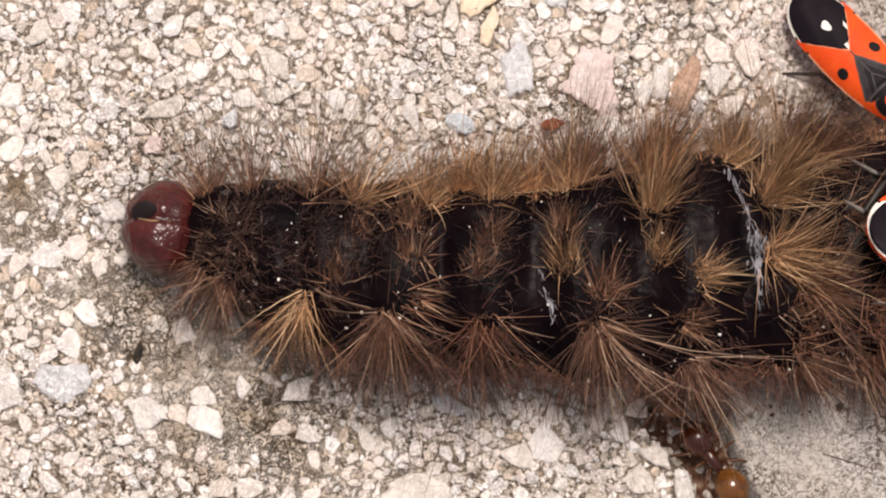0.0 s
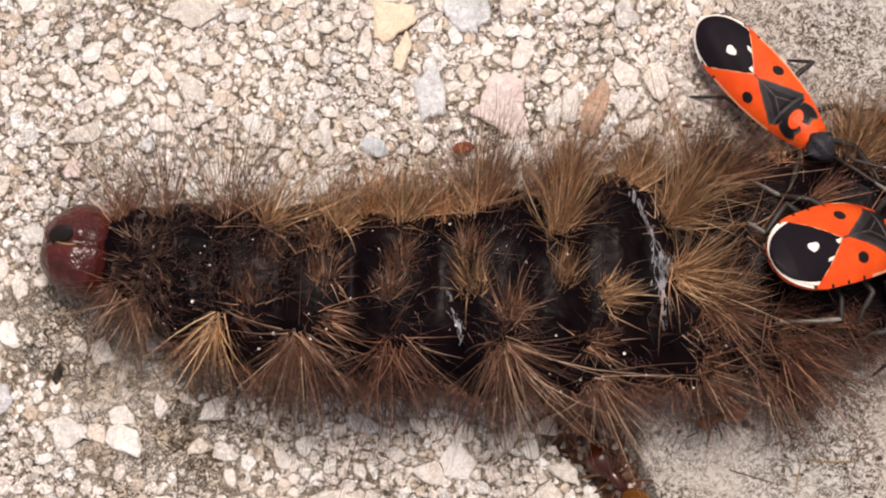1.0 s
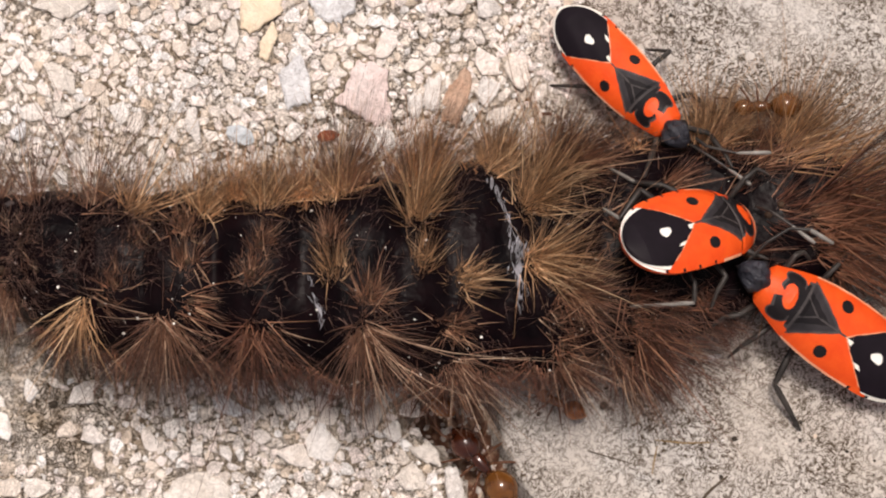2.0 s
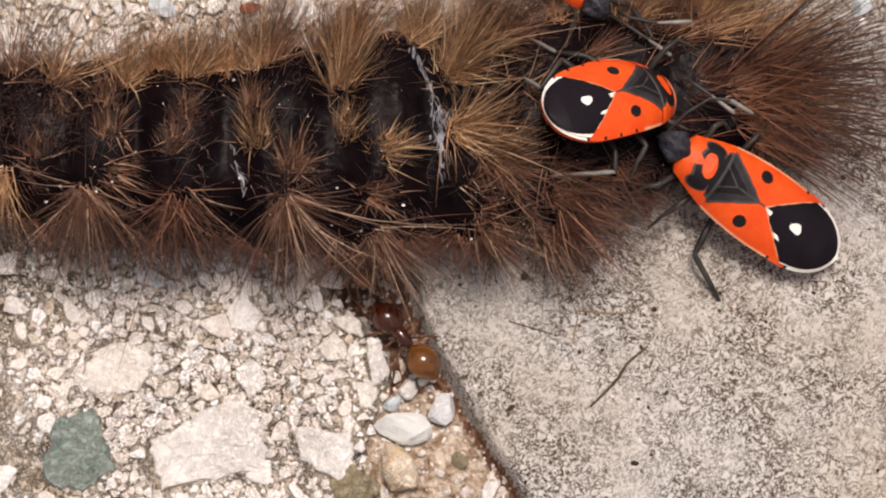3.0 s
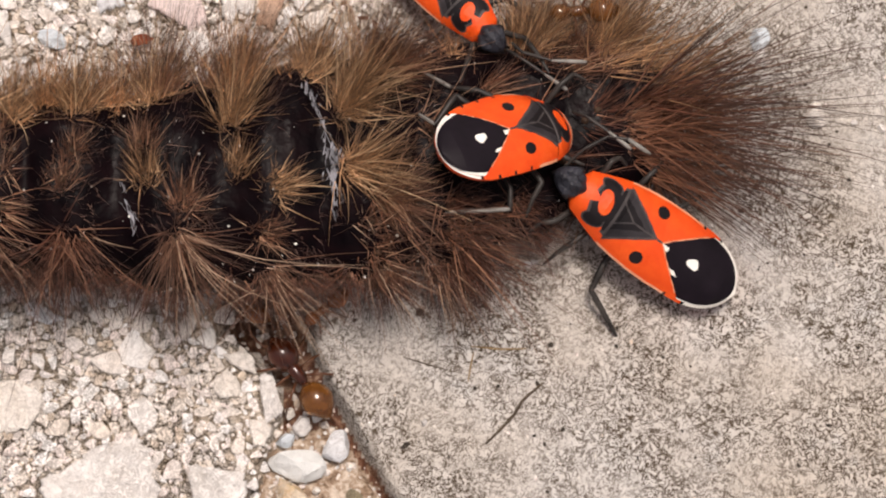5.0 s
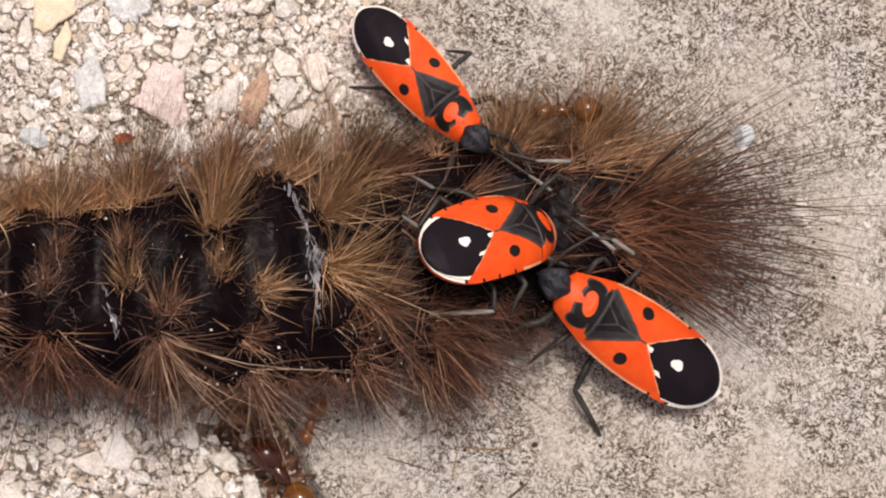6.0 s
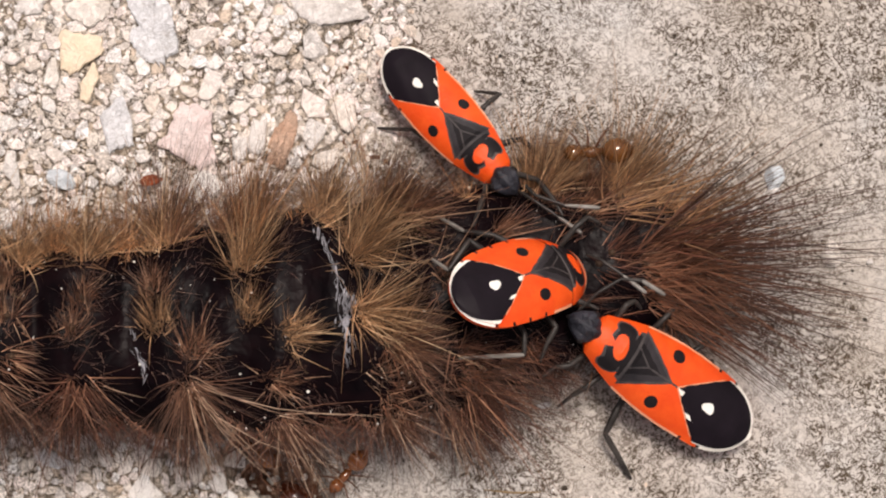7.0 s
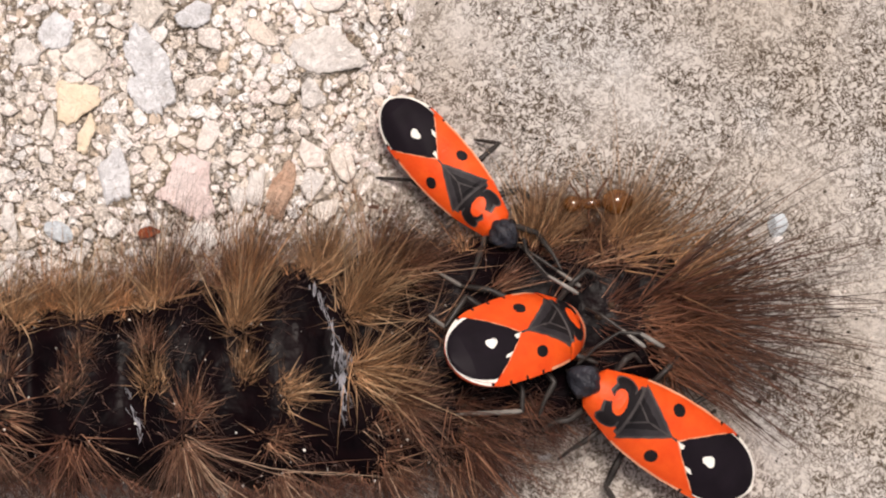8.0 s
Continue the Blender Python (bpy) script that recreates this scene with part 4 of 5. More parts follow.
    tuft(-5.6, 60, 65, 4.1, 0.4, 150, "B", 0.3)
    tuft(-4.7, -32, -75, 6.0, 0.36, 128, "G", 0.5)
    tuft(-4.3, -11, 75, 2.7, 0.5, 170, "B", 0.5)
    tuft(-4.0, -30, -20, 4.1, 0.3, 16, "G", 0.5)
    tuft(-3.2, 83, 55, 4.5, 0.35, 150, "B", 0.3)
    tuft(-2.0, 36, 55, 4.8, 0.36, 200, "Y", 0.5)
    tuft(-2.0, 83, 60, 4.1, 0.4, 150, "R", 0.3)
    tuft(-1.7, 4, 70, 2.6, 0.45, 150, "Y", 0.5)
    tuft(-0.2, -28, -15, 2.7, 0.6, 150, "B", 0.5)
    tuft(0.2, -58, -50, 4.5, 0.33, 61, "G", 0.3)
    tuft(0.5, -6, 25, 3.3, 0.5, 190, "Y", 0.5)
    tuft(2.2, 84, 80, 3.1, 0.4, 150, "Y", 0.3)
    tuft(2.6, 83, 80, 3.1, 0.4, 160, "Y", 0.3)
    tuft(3.8, 29, 30, 4.5, 0.36, 230, "Y", 0.5)
    tuft(4.1, 38, 30, 5.1, 0.36, 200, "Y", 0.5)
    tuft(4.4, -1, 12, 4.5, 0.36, 200, "Y", 0.5)
    tuft(5.3, -29, 20, 1.7, 0.7, 44, "G", 0.5)
    tuft(5.3, 60, 38, 4.8, 0.36, 200, "B", 0.3)
    tuft(5.7, -67, -55, 4.1, 0.35, 56, "G", 0.3)
    tuft(6.0, -16, 10, 3.8, 0.36, 160, "B", 0.5)
    tuft(6.5, -17, 10, 3.8, 0.4, 150, "B", 0.5)
    tuft(6.5, 53, 30, 3.8, 0.4, 140, "B", 0.5)
    tuft(9.2, -93, -70, 4.1, 0.35, 72, "G", 0.3)
    tuft(9.8, -92, -25, 4.5, 0.35, 67, "D", 0.3)
    tuft(11.7, -92, -20, 3.8, 0.35, 44, "D", 0.3)
    tuft(13.3, 86, 85, 3.8, 0.35, 120, "Y", 0.3)
    tuft(14.0, 64, 65, 3.8, 0.4, 220, "Y", 0.3)
    tuft(15.0, 86, 60, 3.1, 0.4, 160, "Y", 0.3)
    tuft(17.3, 5, 20, 4.1, 0.4, 60, "D", 0.5)
    tuft(17.7, 73, 50, 5.1, 0.36, 180, "Y", 0.3)
    tail(17.9, 46, 35, 6.6, 0.36, 230, "Y", 0.3)
    tuft(18.1, 84, 45, 5.5, 0.36, 170, "Y", 0.3)
    tail(19.1, -1, 10, 9.0, 0.36, 200, "B", 0.3)
    tail(19.3, 84, 40, 7.6, 0.34, 170, "Y", 0.3)
    tail(19.7, -24, 0, 8.3, 0.34, 200, "B", 0.3)
    tail(19.7, 16, 12, 9.6, 0.34, 220, "D", 0.3)
    tail(20.7, -80, -28, 6.9, 0.32, 120, "B", 0.3)
    tail(20.8, 89, 22, 9.0, 0.34, 200, "Y", 0.3)
    tail(21.0, -23, -8, 8.0, 0.3, 110, "D", 0.3)
    tail(21.0, -78, -18, 7.6, 0.32, 120, "B", 0.3)
    tail(21.0, 0, 5, 9.6, 0.34, 200, "B", 0.3)
    tail(21.0, 37, 15, 9.0, 0.32, 170, "Y", 0.3)
    # dark hair between the feeding bugs
    for x, theta, way, length in ((8.5, 10, 5, 3.6), (9.5, -25, -5, 3.4), (11.5, 30, 30, 3.6), (12.5, -5, 5, 3.6), (13.0, -40, -15, 3.4), (13.8, 45, 40, 3.4), (14.6, 10, 15, 3.8),
                                  (15.4, -20, 0, 4.0), (16.0, 35, 25, 4.0), (16.6, 0, 8, 4.2), (17.0, -45, -12, 4.0), (10.5, -45, -20, 3.4), (15.8, 62, 50, 3.6)):
        tuft(x, theta, way, length, 0.42, 60, "B" if theta > 0 else "D", 0.45)
    # loose brushes between the middle bug and the near flank
    for x, theta, way, length, kind in ((5.6, -48, -25, 3.0, "B"), (7.2, -34, -5, 3.2, "D"), (8.0, -58, -35, 3.2, "G"), (9.4, -40, -12, 3.4, "B"), (10.6, -62, -30, 3.2, "D"), (11.6, -44, -18, 3.4, "B")):
        tuft(x, theta, way, length, 0.45, 40, kind, 0.45)
    # grey hairs over the neck
    for x, theta, way in ((-24.3, 0, 170), (-23.6, 22, 120), (-23.8, -22, 200), (-22.8, 4, 60)):
        tuft(x, theta, way, 1.9, 0.5, 34, "G", 0.6)
    # fringes low on both flanks
    tuft(0.1, -68, -55, 4.2, 0.34, 25, "D", 0.25)
    tuft(5.8, -76, -54, 5.7, 0.29, 22, "D", 0.2)
    tuft(8.4, -84, -48, 4.7, 0.29, 16, "D", 0.2)
    tuft(2.6, -80, -56, 4.8, 0.29, 18, "D", 0.2)
    tuft(10.3, -66, -54, 5.4, 0.34, 45, "D", 0.25)
    tuft(-1.7, 65, 70, 4.7, 0.34, 138, "R", 0.4)
    tuft(-6.2, 78, 75, 4.7, 0.32, 96, "B", 0.3)
    tuft(-1.7, 70, 65, 5.1, 0.30, 96, "B", 0.3)
    tuft(1.9, 66, 60, 3.1, 0.40, 144, "Y", 0.3)
    tuft(5.3, 75, 35, 5.9, 0.30, 180, "B", 0.35)
    tuft(6.8, 69, 40, 5.1, 0.32, 156, "B", 0.35)
    tuft(9.5, 67, 50, 4.3, 0.32, 120, "R", 0.3)
    tuft(13.1, 70, 80, 4.7, 0.28, 108, "Y", 0.3)
    tuft(14.0, -80, -45, 3.3, 0.34, 28, "D", 0.3)
    tuft(-25.5, -66, -110, 3.3, 0.40, 22, "D", 0.25)
    tuft(-24.7, 66, 105, 6.0, 0.34, 76, "B", 0.35)
    tuft(-22.4, 56, 92, 6.6, 0.32, 72, "G", 0.35)
    tuft(-19.1, 54, 68, 6.9, 0.36, 81, "G", 0.35)
    tuft(-16.8, 45, 62, 6.0, 0.40, 86, "Y", 0.5)
    tuft(-16.4, -69, -80, 3.7, 0.36, 23, "D", 0.2)
    tuft(-13.0, -80, -75, 3.9, 0.29, 17, "D", 0.2)
    tuft(-8.4, -72, -70, 3.9, 0.29, 17, "D", 0.2)
    tuft(-2.1, -88, -60, 3.7, 0.36, 25, "D", 0.2)
    tuft(2.1, -75, -55, 3.7, 0.36, 21, "D", 0.15)
    tuft(-21.1, -79, -100, 3.3, 0.40, 22, "D", 0.2)
    tuft(6.4, -76, -60, 3.3, 0.36, 21, "D", 0.15)
    rng = np.random.default_rng(5)
    for k, x in enumerate(RINGS):
        for theta, way in ((100, 95), (112, 80), (-98, -80), (-112, -100), (60, 75)):
            if x < -15 and theta > 90:
                continue
            tuft(x + rng.uniform(-0.8, 0.8), theta + rng.uniform(-6, 6), way - 25 * (x > 8), 2.6, 0.5, 9, "R" if theta > 0 else "D", 0.5)
        for theta, way, length in ((-84, -75, 3.4),):
            tuft(x + rng.uniform(-1.6, 1.6), theta + rng.uniform(-5, 5), way + rng.uniform(-25, 25) + 20 * (x > 8), length, 0.3, 10, "D" if rng.uniform() < 0.7 else "G", 0.35)
    # dark undergrowth below the near brushes
    for x in np.arange(-20.5, 12.0, 1.3):
        tuft(x, -76 + rng.uniform(-8, 8), -80 + rng.uniform(-25, 25) + 25 * (x > 6), 3.0, 0.42, 26, "D", 0.3)
    # short dark fuzz between the tufts
    for k in range(len(RINGS)):
        for side in (-70, -35, 0, 35, 70):
            data = fuzz_mesh("fuzz", RINGS[k], side, 200 if k < 4 else 110)
            tagged(part("fuzz", data, cat, "short dark brown fuzz"), kind="stuff")
    # pale film in the folds of the back: wet gloss highlights as pale shapes
    def film(pts, count, seed, wide=0.16):
        q = np.random.default_rng(seed)
        pieces = []
        for _ in range(count):
            t = q.uniform()
            x = np.interp(t, np.linspace(0, 1, len(pts)), [p[0] for p in pts]) + q.normal() * wide
            a = np.interp(t, np.linspace(0, 1, len(pts)), [p[1] for p in pts])
            v, f = rock(1, q, 6, 0.12)
            turn = q.uniform(-0.5, 0.5)
            v = v * (q.uniform(0.015, 0.06), q.uniform(0.08, 0.42), 0.03)
            v = np.stack([v[:, 0] * math.cos(turn) - v[:, 1] * math.sin(turn), v[:, 0] * math.sin(turn) + v[:, 1] * math.cos(turn), v[:, 2]], 1)
            slope = math.tan(radians(a)) * -0.55
            v[:, 2] += v[:, 1] * slope
            pieces.append((v + body_point(x, a) + (0, 0, 0.07), f))
        v, f = merged(pieces)
        tagged(part("gloss_film", mesh("gloss_film", v, f, GLOSS_FILM, smooth=False), cat, "thin pale film painting the wet gloss in a skin fold"), kind="stuff")

    def threads(pts, count, seed, wide, thick):
        q = np.random.default_rng(seed)
        pieces = []
        for _ in range(count):
            a, b = sorted(q.uniform(0, 1, 2))
            b = min(1, max(b, a + 0.25))
            t = np.linspace(a, b, 16)
            shift = q.normal() * wide
            px = np.interp(t, np.linspace(0, 1, len(pts)), [p[0] for p in pts]) + shift + 0.07 * np.cumsum(q.normal(size=16)) * (wide > 0)
            pa = np.interp(t, np.linspace(0, 1, len(pts)), [p[1] for p in pts])
            p = body_point(px, pa) + (0, 0, 0.06)
            pieces.append(tube([tuple(w) for w in p], list(thick * q.uniform(0.4, 1.6, 16)), 5))
        v, f = merged(pieces)
        tagged(part("gloss_film", mesh("gloss_film", v, f, GLOSS_FILM), cat, "thin pale thread painting the wet gloss on the skin"), kind="stuff")

    threads(((1.8, 50), (2.3, 36), (2.8, 18), (3.2, 7), (3.4, 0), (3.3, -9), (3.4, -18)), 5, 13, 0.10, 0.015)
    threads(((-7.8, 2), (-7.4, -10), (-7.2, -18), (-6.8, -30)), 2, 14, 0.05, 0.010)
    film(((1.8, 50), (2.3, 36), (2.8, 18), (3.2, 7), (3.4, 0), (3.3, -9), (3.4, -18), (3.5, -27)), 60, 3, 0.10)
    film(((3.0, 12), (3.3, 3), (3.2, -6)), 40, 6, 0.17)
    film(((-7.8, 2), (-7.4, -10), (-7.2, -18), (-6.8, -30)), 14, 4, 0.1)
    # pale bits: dust, and small glints of light put in as white specks
    bits = []
    for _ in range(230):
        x, a = rng.uniform(-23, 16), rng.uniform(-85, 80)
        v, f = rock(1, rng, 5, 0.05)
        p = body_point(x, a) + body_normal(x, a) * rng.uniform(0.05, 0.5)
        bits.append((v * (0.013 + 0.036 * rng.uniform() ** 3) * (rng.uniform(0.7, 2.6), rng.uniform(0.7, 2.6), 0.7) + p, f))
    v, f = merged(bits)
    tagged(part("dust_and_glints", mesh("dust_and_glints", v, f, SPECK, smooth=False), cat, "pale dust specks and painted glints"), kind="stuff")
    return cat


build_caterpillar()


# ---- the seed bugs ----
def back_height(x, s):
    """Height of the back at x, s from -1 to 1 across."""
    ridge = np.interp(x, [-6, -5, -3, 0, 1.6, 1.75, 2.6, 3.6, 4.25], [0.35, 0.62, 0.80, 1.0, 1.08, 1.16, 1.22, 1.02, 0.75])
    return ridge * (1 - 0.75 * np.abs(s) ** 2.6)


def bug_regions(x, v, s, lap=1):
    """0 orange front, 1 scutellum, 2 wing right, 3 wing left, 4 membrane, 5 outer margin; with a colour 0 orange, 1 black, 2 grey, 3 white, 4 pale edge."""
    x = x - 0.35 * lap * (lap > 0)
    a = np.abs(v)
    wave = 0.035 * np.sin(9 * x + 2 * v) + 0.03 * np.sin(13 * v - 4 * x)
    region = np.where(x > 1.5, 0, np.where(v > 0, 2, 3))
    flank = 1.52 * (x + 0.95) / 2.45
    region = np.where((x <= 1.5) & (x > -0.95) & (a < flank), 1, region)
    vee = x < -1.4 - 1.1 * a - 0.10 * a**2 + 0.6 * wave
    inside = np.abs(s) < 0.93
    region = np.where(vee & inside, 4, np.where((x < (-3.0 if lap > 0 else -0.2)) & ~inside, 5, region))
    col = np.zeros(x.shape, int)
    # wings: grey inner edge, dark round spot, pale outer and hind edges
    wing = (region == 2) | (region == 3)
    col = np.where(wing & (x > -1.05) & (a - flank < 0.07 + 0.3 * wave), 2, col)
    col = np.where(wing & (a < 0.05) & (x > -1.6), 2, col)
    col = np.where(wing & (((x + 0.62) / 0.36) ** 2 + ((a - 1.36) / 0.32) ** 2 < 1), 1, col)
    col = np.where(wing & (x < -1.31 - 1.1 * a - 0.10 * a**2) & (a < 1.7), 4, col)
    col = np.where(wing & (np.abs(s) > 0.955), 4, col)
    # scutellum: slate flanks, a black plate with a grey forked ridge
    plate = 0.95 * (x + 0.25) / 1.75 + 0.4 * wave
    ridge = ((a < 0.045 + 0.3 * wave) & (x < 0.62)) | (np.abs(a - 0.62 * (x - 0.55)) < 0.05) & (x > 0.5)
    rim = a > flank - 0.09
    col = np.where(region == 1, np.where(ridge | rim, 2, np.where(a < plate, 1, 5)), col)
    # front: a black ring, open ahead, round an orange blob; a slate hind border
    ring = ((x - 2.38) / 0.74) ** 2 + (v / 1.14) ** 2 + 0.5 * wave
    knob = ((x - 2.48) / 0.56) ** 2 + ((a - 0.98) / 0.33) ** 2
    lobe = np.minimum(ring, knob)
    blob = ((x - 2.42 + 0.20 * v) / 0.40) ** 2 + ((v + 0.06) / 0.66) ** 2 < 1 + wave
    neck = (x > 2.5) & (np.abs(v + 0.03) < 0.13 + 0.55 * np.maximum(0, x - 2.85) + 0.4 * wave)
    open_part = blob | neck
    front = region == 0
    back = (x < 1.98 - 0.10 * v**2) & (a < 1.42 - 0.3 * (x - 1.5))
    col = np.where(front & ((lobe < 1.22) | back) & ~open_part, 2, col)
    col = np.where(front & ((lobe < 0.86) | (back & (x > 1.66) & (a < 1.2))) & ~open_part, 1, col)
    col = np.where(front & (x > (4.02 if lap > 0 else 3.62)), 2, col)
    if lap < 0:
        col = np.where(front & (x > 3.30) & (x < 3.55), 4, col)
    # membrane: black, white spot, white wedges at the wing edge, white rim
    mem = region == 4
    spot = ((x + 3.4) / 0.36) ** 2 + (v / 0.27) ** 2 < 1 + 0.22 * np.sin(3 * np.arctan2(v, x + 3.4) + 0.6)
    wedge = (np.abs(v - 0.95 * lap) < 0.10) & (x > -1.4 - 1.1 * a - 0.10 * a**2 - 0.36)
    tip = (np.abs(v - 0.12 * lap) < 0.13) & (x > -1.84)
    col = np.where(mem, np.where(spot | wedge | tip | (((x + 3.15) / 3.2) ** 2 + (a / 2.08) ** 2 > 0.865) | (np.abs(s) > 0.90), 3, 1), col)
    col = np.where((region == 5) & (x < -4.3), 3, col)
    col = np.where((region == 5) & (x >= -4.3), np.where(np.sin(x * 5.6) > 0.90, 1, 0), col)
    return region, col


def shell_part(name, parent, shape, which, mats, rise=0.0, label=""):
    nx, ns = 400, 161
    x = np.linspace(-6.0, 4.25, nx)
    s = np.linspace(-1, 1, ns)
    xx, ss = np.meshgrid(x, s, indexing="ij")
    vv = half_width(xx) * np.sign(ss) * np.abs(ss)
    zz = back_height(xx, ss) + rise
    cx, cs = (xx[1:, 1:] + xx[:-1, :-1]) / 2, (ss[1:, 1:] + ss[:-1, :-1]) / 2
    region, col = bug_regions(cx, half_width(cx) * cs * (1.14 if shape.bend else 1.0), cs, -1 if shape.bend else 1)
    pick = np.isin(region, which)
    i, j = np.nonzero(pick)
    k = i * ns + j
    f = np.stack([k, k + ns, k + ns + 1, k + 1], 1)
    used, inv = np.unique(f, return_inverse=True)
    v = np.stack([xx, vv, zz], -1).reshape(-1, 3)[used]
    if "membrane" in name:
        v[:, 2] += 0.012 * np.sin(v[:, 1] * 5 + v[:, 0] * 2)
    return part(name, mesh(name, shape.warp(v), inv.reshape(-1, 4).tolist(), mats, col[pick]), parent, label)


def jointed(name, parent, inverse, points, radii, mat, tip=None, label="", last=1):
    """A limb along places given in world millimetres, one smooth tube with knobbed joints."""
    p = [inverse @ Vector(q) for q in points]
    pts, rad = [], []
    for k in range(len(p) - 1):
        a, b = np.array(p[k]), np.array(p[k + 1])
        for t, g in ((0.0, 0.75), (0.12, 1.0), (0.5, 1.05), (0.88, 0.95)):
            pts.append(a + (b - a) * t)
            rad.append((radii[k] + (radii[k + 1] - radii[k]) * t) * g)
    pts.append(np.array(p[-1]))
    rad.append(radii[-1] * 0.6)
    v, f = tube(pts, rad, 7)
    index = None
    mats = [mat]
    if tip:
        mats = [mat, tip]
        cut = (len(pts) - 1 - 4 * last) * 7
        index = [1 if min(q) >= cut else 0 for q in f]
    return part(name, mesh(name, v, f, mats, index), parent, label)


def build_bug(label, shape, limbs):
    """The head lies along +x."""
    m = shape.m
    bug = base("seed_bug", label, "bug", Matrix.Translation(m.translation * MM) @ m.to_3x3().to_4x4(), "seed bugs feeding on the caterpillar")
    inverse = m.inverted()
    mats = [ORANGE, BLACK_MARK, GREY_MARK, WHITE_MARK, PALE_EDGE, SLATE]
    shells = [shell_part("pronotum", bug, shape, [0], mats, 0.05, "orange shield with black lobes"),
             shell_part("scutellum", bug, shape, [1], mats, 0.02, "slate grey triangle"),
             shell_part("wing", bug, shape, [2], mats, 0.0, "orange wing with black dot"),
             shell_part("wing", bug, shape, [3], mats, 0.0, "orange wing with black dot"),
             shell_part("membrane", bug, shape, [4], [ORANGE, MEMBRANE, GREY_MARK, WHITE_MARK], 0.035, "black wing tip with white spot and rim"),
             shell_part("margin", bug, shape, [5], mats, 0.0, "orange and white body edge")]
    # belly
    x = np.linspace(-6.0, 4.25, 60)
    a = np.linspace(0, math.pi, 17)
    w = half_width(x)[:, None] * 0.99
    ridge = back_height(x, np.ones_like(x))[:, None]
    v = np.stack([x[:, None] + 0 * a, w * np.cos(a)[None], ridge - 0.03 - 1.25 * (w / 2.1) * np.sin(a)[None]], -1).reshape(-1, 3)
    f = [(i * 17 + j, i * 17 + j + 1, (i + 1) * 17 + j + 1, (i + 1) * 17 + j) for i in range(59) for j in range(16)]
    shells.append(part("abdomen", mesh("abdomen", shape.warp(v), f, [ORANGE, BLACK_MARK], [1 if (j % 16) in (3, 4, 11, 12) and (i % 7) < 3 else 0 for i in range(59) for j in range(16)]), bug, "orange belly with black bars"))
    v, f = sphere_points(28, 40)
    v = v * (0.95, 0.86, 0.62)
    v[:, 1] *= np.interp(v[:, 0], [-0.95, -0.5, -0.1, 0.3, 0.95], [0.85, 0.92, 1.04, 0.86, 0.72])
    v[:, 2] += np.where(v[:, 2] > 0, 0.09 * np.cos(v[:, 1] * 7.0) + 0.05 * lattice(v[:, 0] * 3, v[:, 1] * 3, 91), 0)
    head = part("head", mesh("head", v, f, BUG_HEAD), bug, "slate black head", at(*shape.warp([(4.75, 0, 0.45)])[0], 0, 10 + shape.bend, 0) @ Matrix.Diagonal((shape.k, shape.k, shape.k, 1)))
    v, f = sphere_points(8, 12)
    for side in (-1, 1):
        part("eye", mesh("eye", v * (0.24, 0.2, 0.24), f, HEAD_DARK), head, "dark bulging eye", at(-0.15, 0.74 * side, 0.12))
    pv, pf = tube([(0.7, 0, -0.25), (0.9, 0, -0.8), (0.7, 0, -1.7)], [0.14, 0.1, 0.05], 7)
    part("beak", mesh("beak", pv, pf, BUG_LEG), head)
    for name, points, radii, tip in limbs:
        jointed(name, bug, inverse, points, radii, BUG_LEG, tip, last=2 if len(points) > 4 else 1)
    return bug


LEG = (0.16, 0.17, 0.12, 0.075)
FEEL = (0.09, 0.10, 0.08, 0.13, 0.12)

BUG_A = build_bug("slender orange-red and black seed bug beside bristles", SHAPE_A, [
    ("leg", [(9.8, 27.9, 1.8), (10.8, 28.9, 2.0), (11.6, 29.6, 1.4), (10.3, 29.95, 0.15)], LEG, None),
    ("leg", [(8.6, 27.4, 1.4), (7.7, 27.1, 1.6), (6.9, 27.65, 1.2), (5.1, 27.9, 0.15)], LEG, None),
    ("leg", [(9.8, 26.5, 2.2), (9.1, 25.4, 2.9), (8.2, 24.4, 3.3), (7.6, 23.6, 3.0)], LEG, None),
    ("leg", [(11.0, 26.6, 2.4), (12.6, 27.0, 2.6), (13.6, 26.2, 2.5), (14.4, 25.6, 2.6)], LEG, None),
    ("leg", [(10.9, 25.3, 2.9), (10.6, 24.0, 3.6), (10.2, 22.9, 4.6), (9.9, 22.0, 5.0)], LEG, None),
    ("leg", [(11.9, 25.2, 3.0), (13.4, 24.6, 4.0), (14.2, 23.4, 4.6), (14.6, 22.6, 4.8)], LEG, None),
])
BUG_B = build_bug("orange-red and black seed bug, head down among bristles", SHAPE_B, [
    ("leg", [(12.0, 17.6, 5.2), (12.5, 16.4, 5.6), (12.5, 15.3, 5.5), (9.15, 15.15, 5.0), (8.0, 14.3, 4.6)], (0.15, 0.15, 0.13, 0.11, 0.07), BUG_TIP),
    ("leg", [(10.6, 20.4, 6.2), (9.6, 21.1, 6.5), (8.5, 19.5, 6.8), (7.7, 20.2, 5.9)], LEG, BUG_TIP),
    ("leg", [(12.2, 20.9, 5.2), (10.9, 21.5, 5.5), (9.4, 21.75, 5.1), (8.0, 22.6, 4.7)], LEG, BUG_TIP),
    ("leg", [(13.4, 17.9, 4.6), (14.2, 16.8, 5.0), (13.7, 15.9, 4.8), (13.4, 15.0, 4.4)], LEG, None),
    ("leg", [(14.4, 21.0, 4.2), (15.2, 22.0, 4.9), (15.9, 22.6, 4.7), (16.6, 22.3, 4.4)], LEG, None),
    ("leg", [(14.8, 18.8, 4.0), (15.4, 18.2, 4.6), (16.0, 18.0, 4.4), (16.5, 17.8, 4.3)], LEG, None),
])
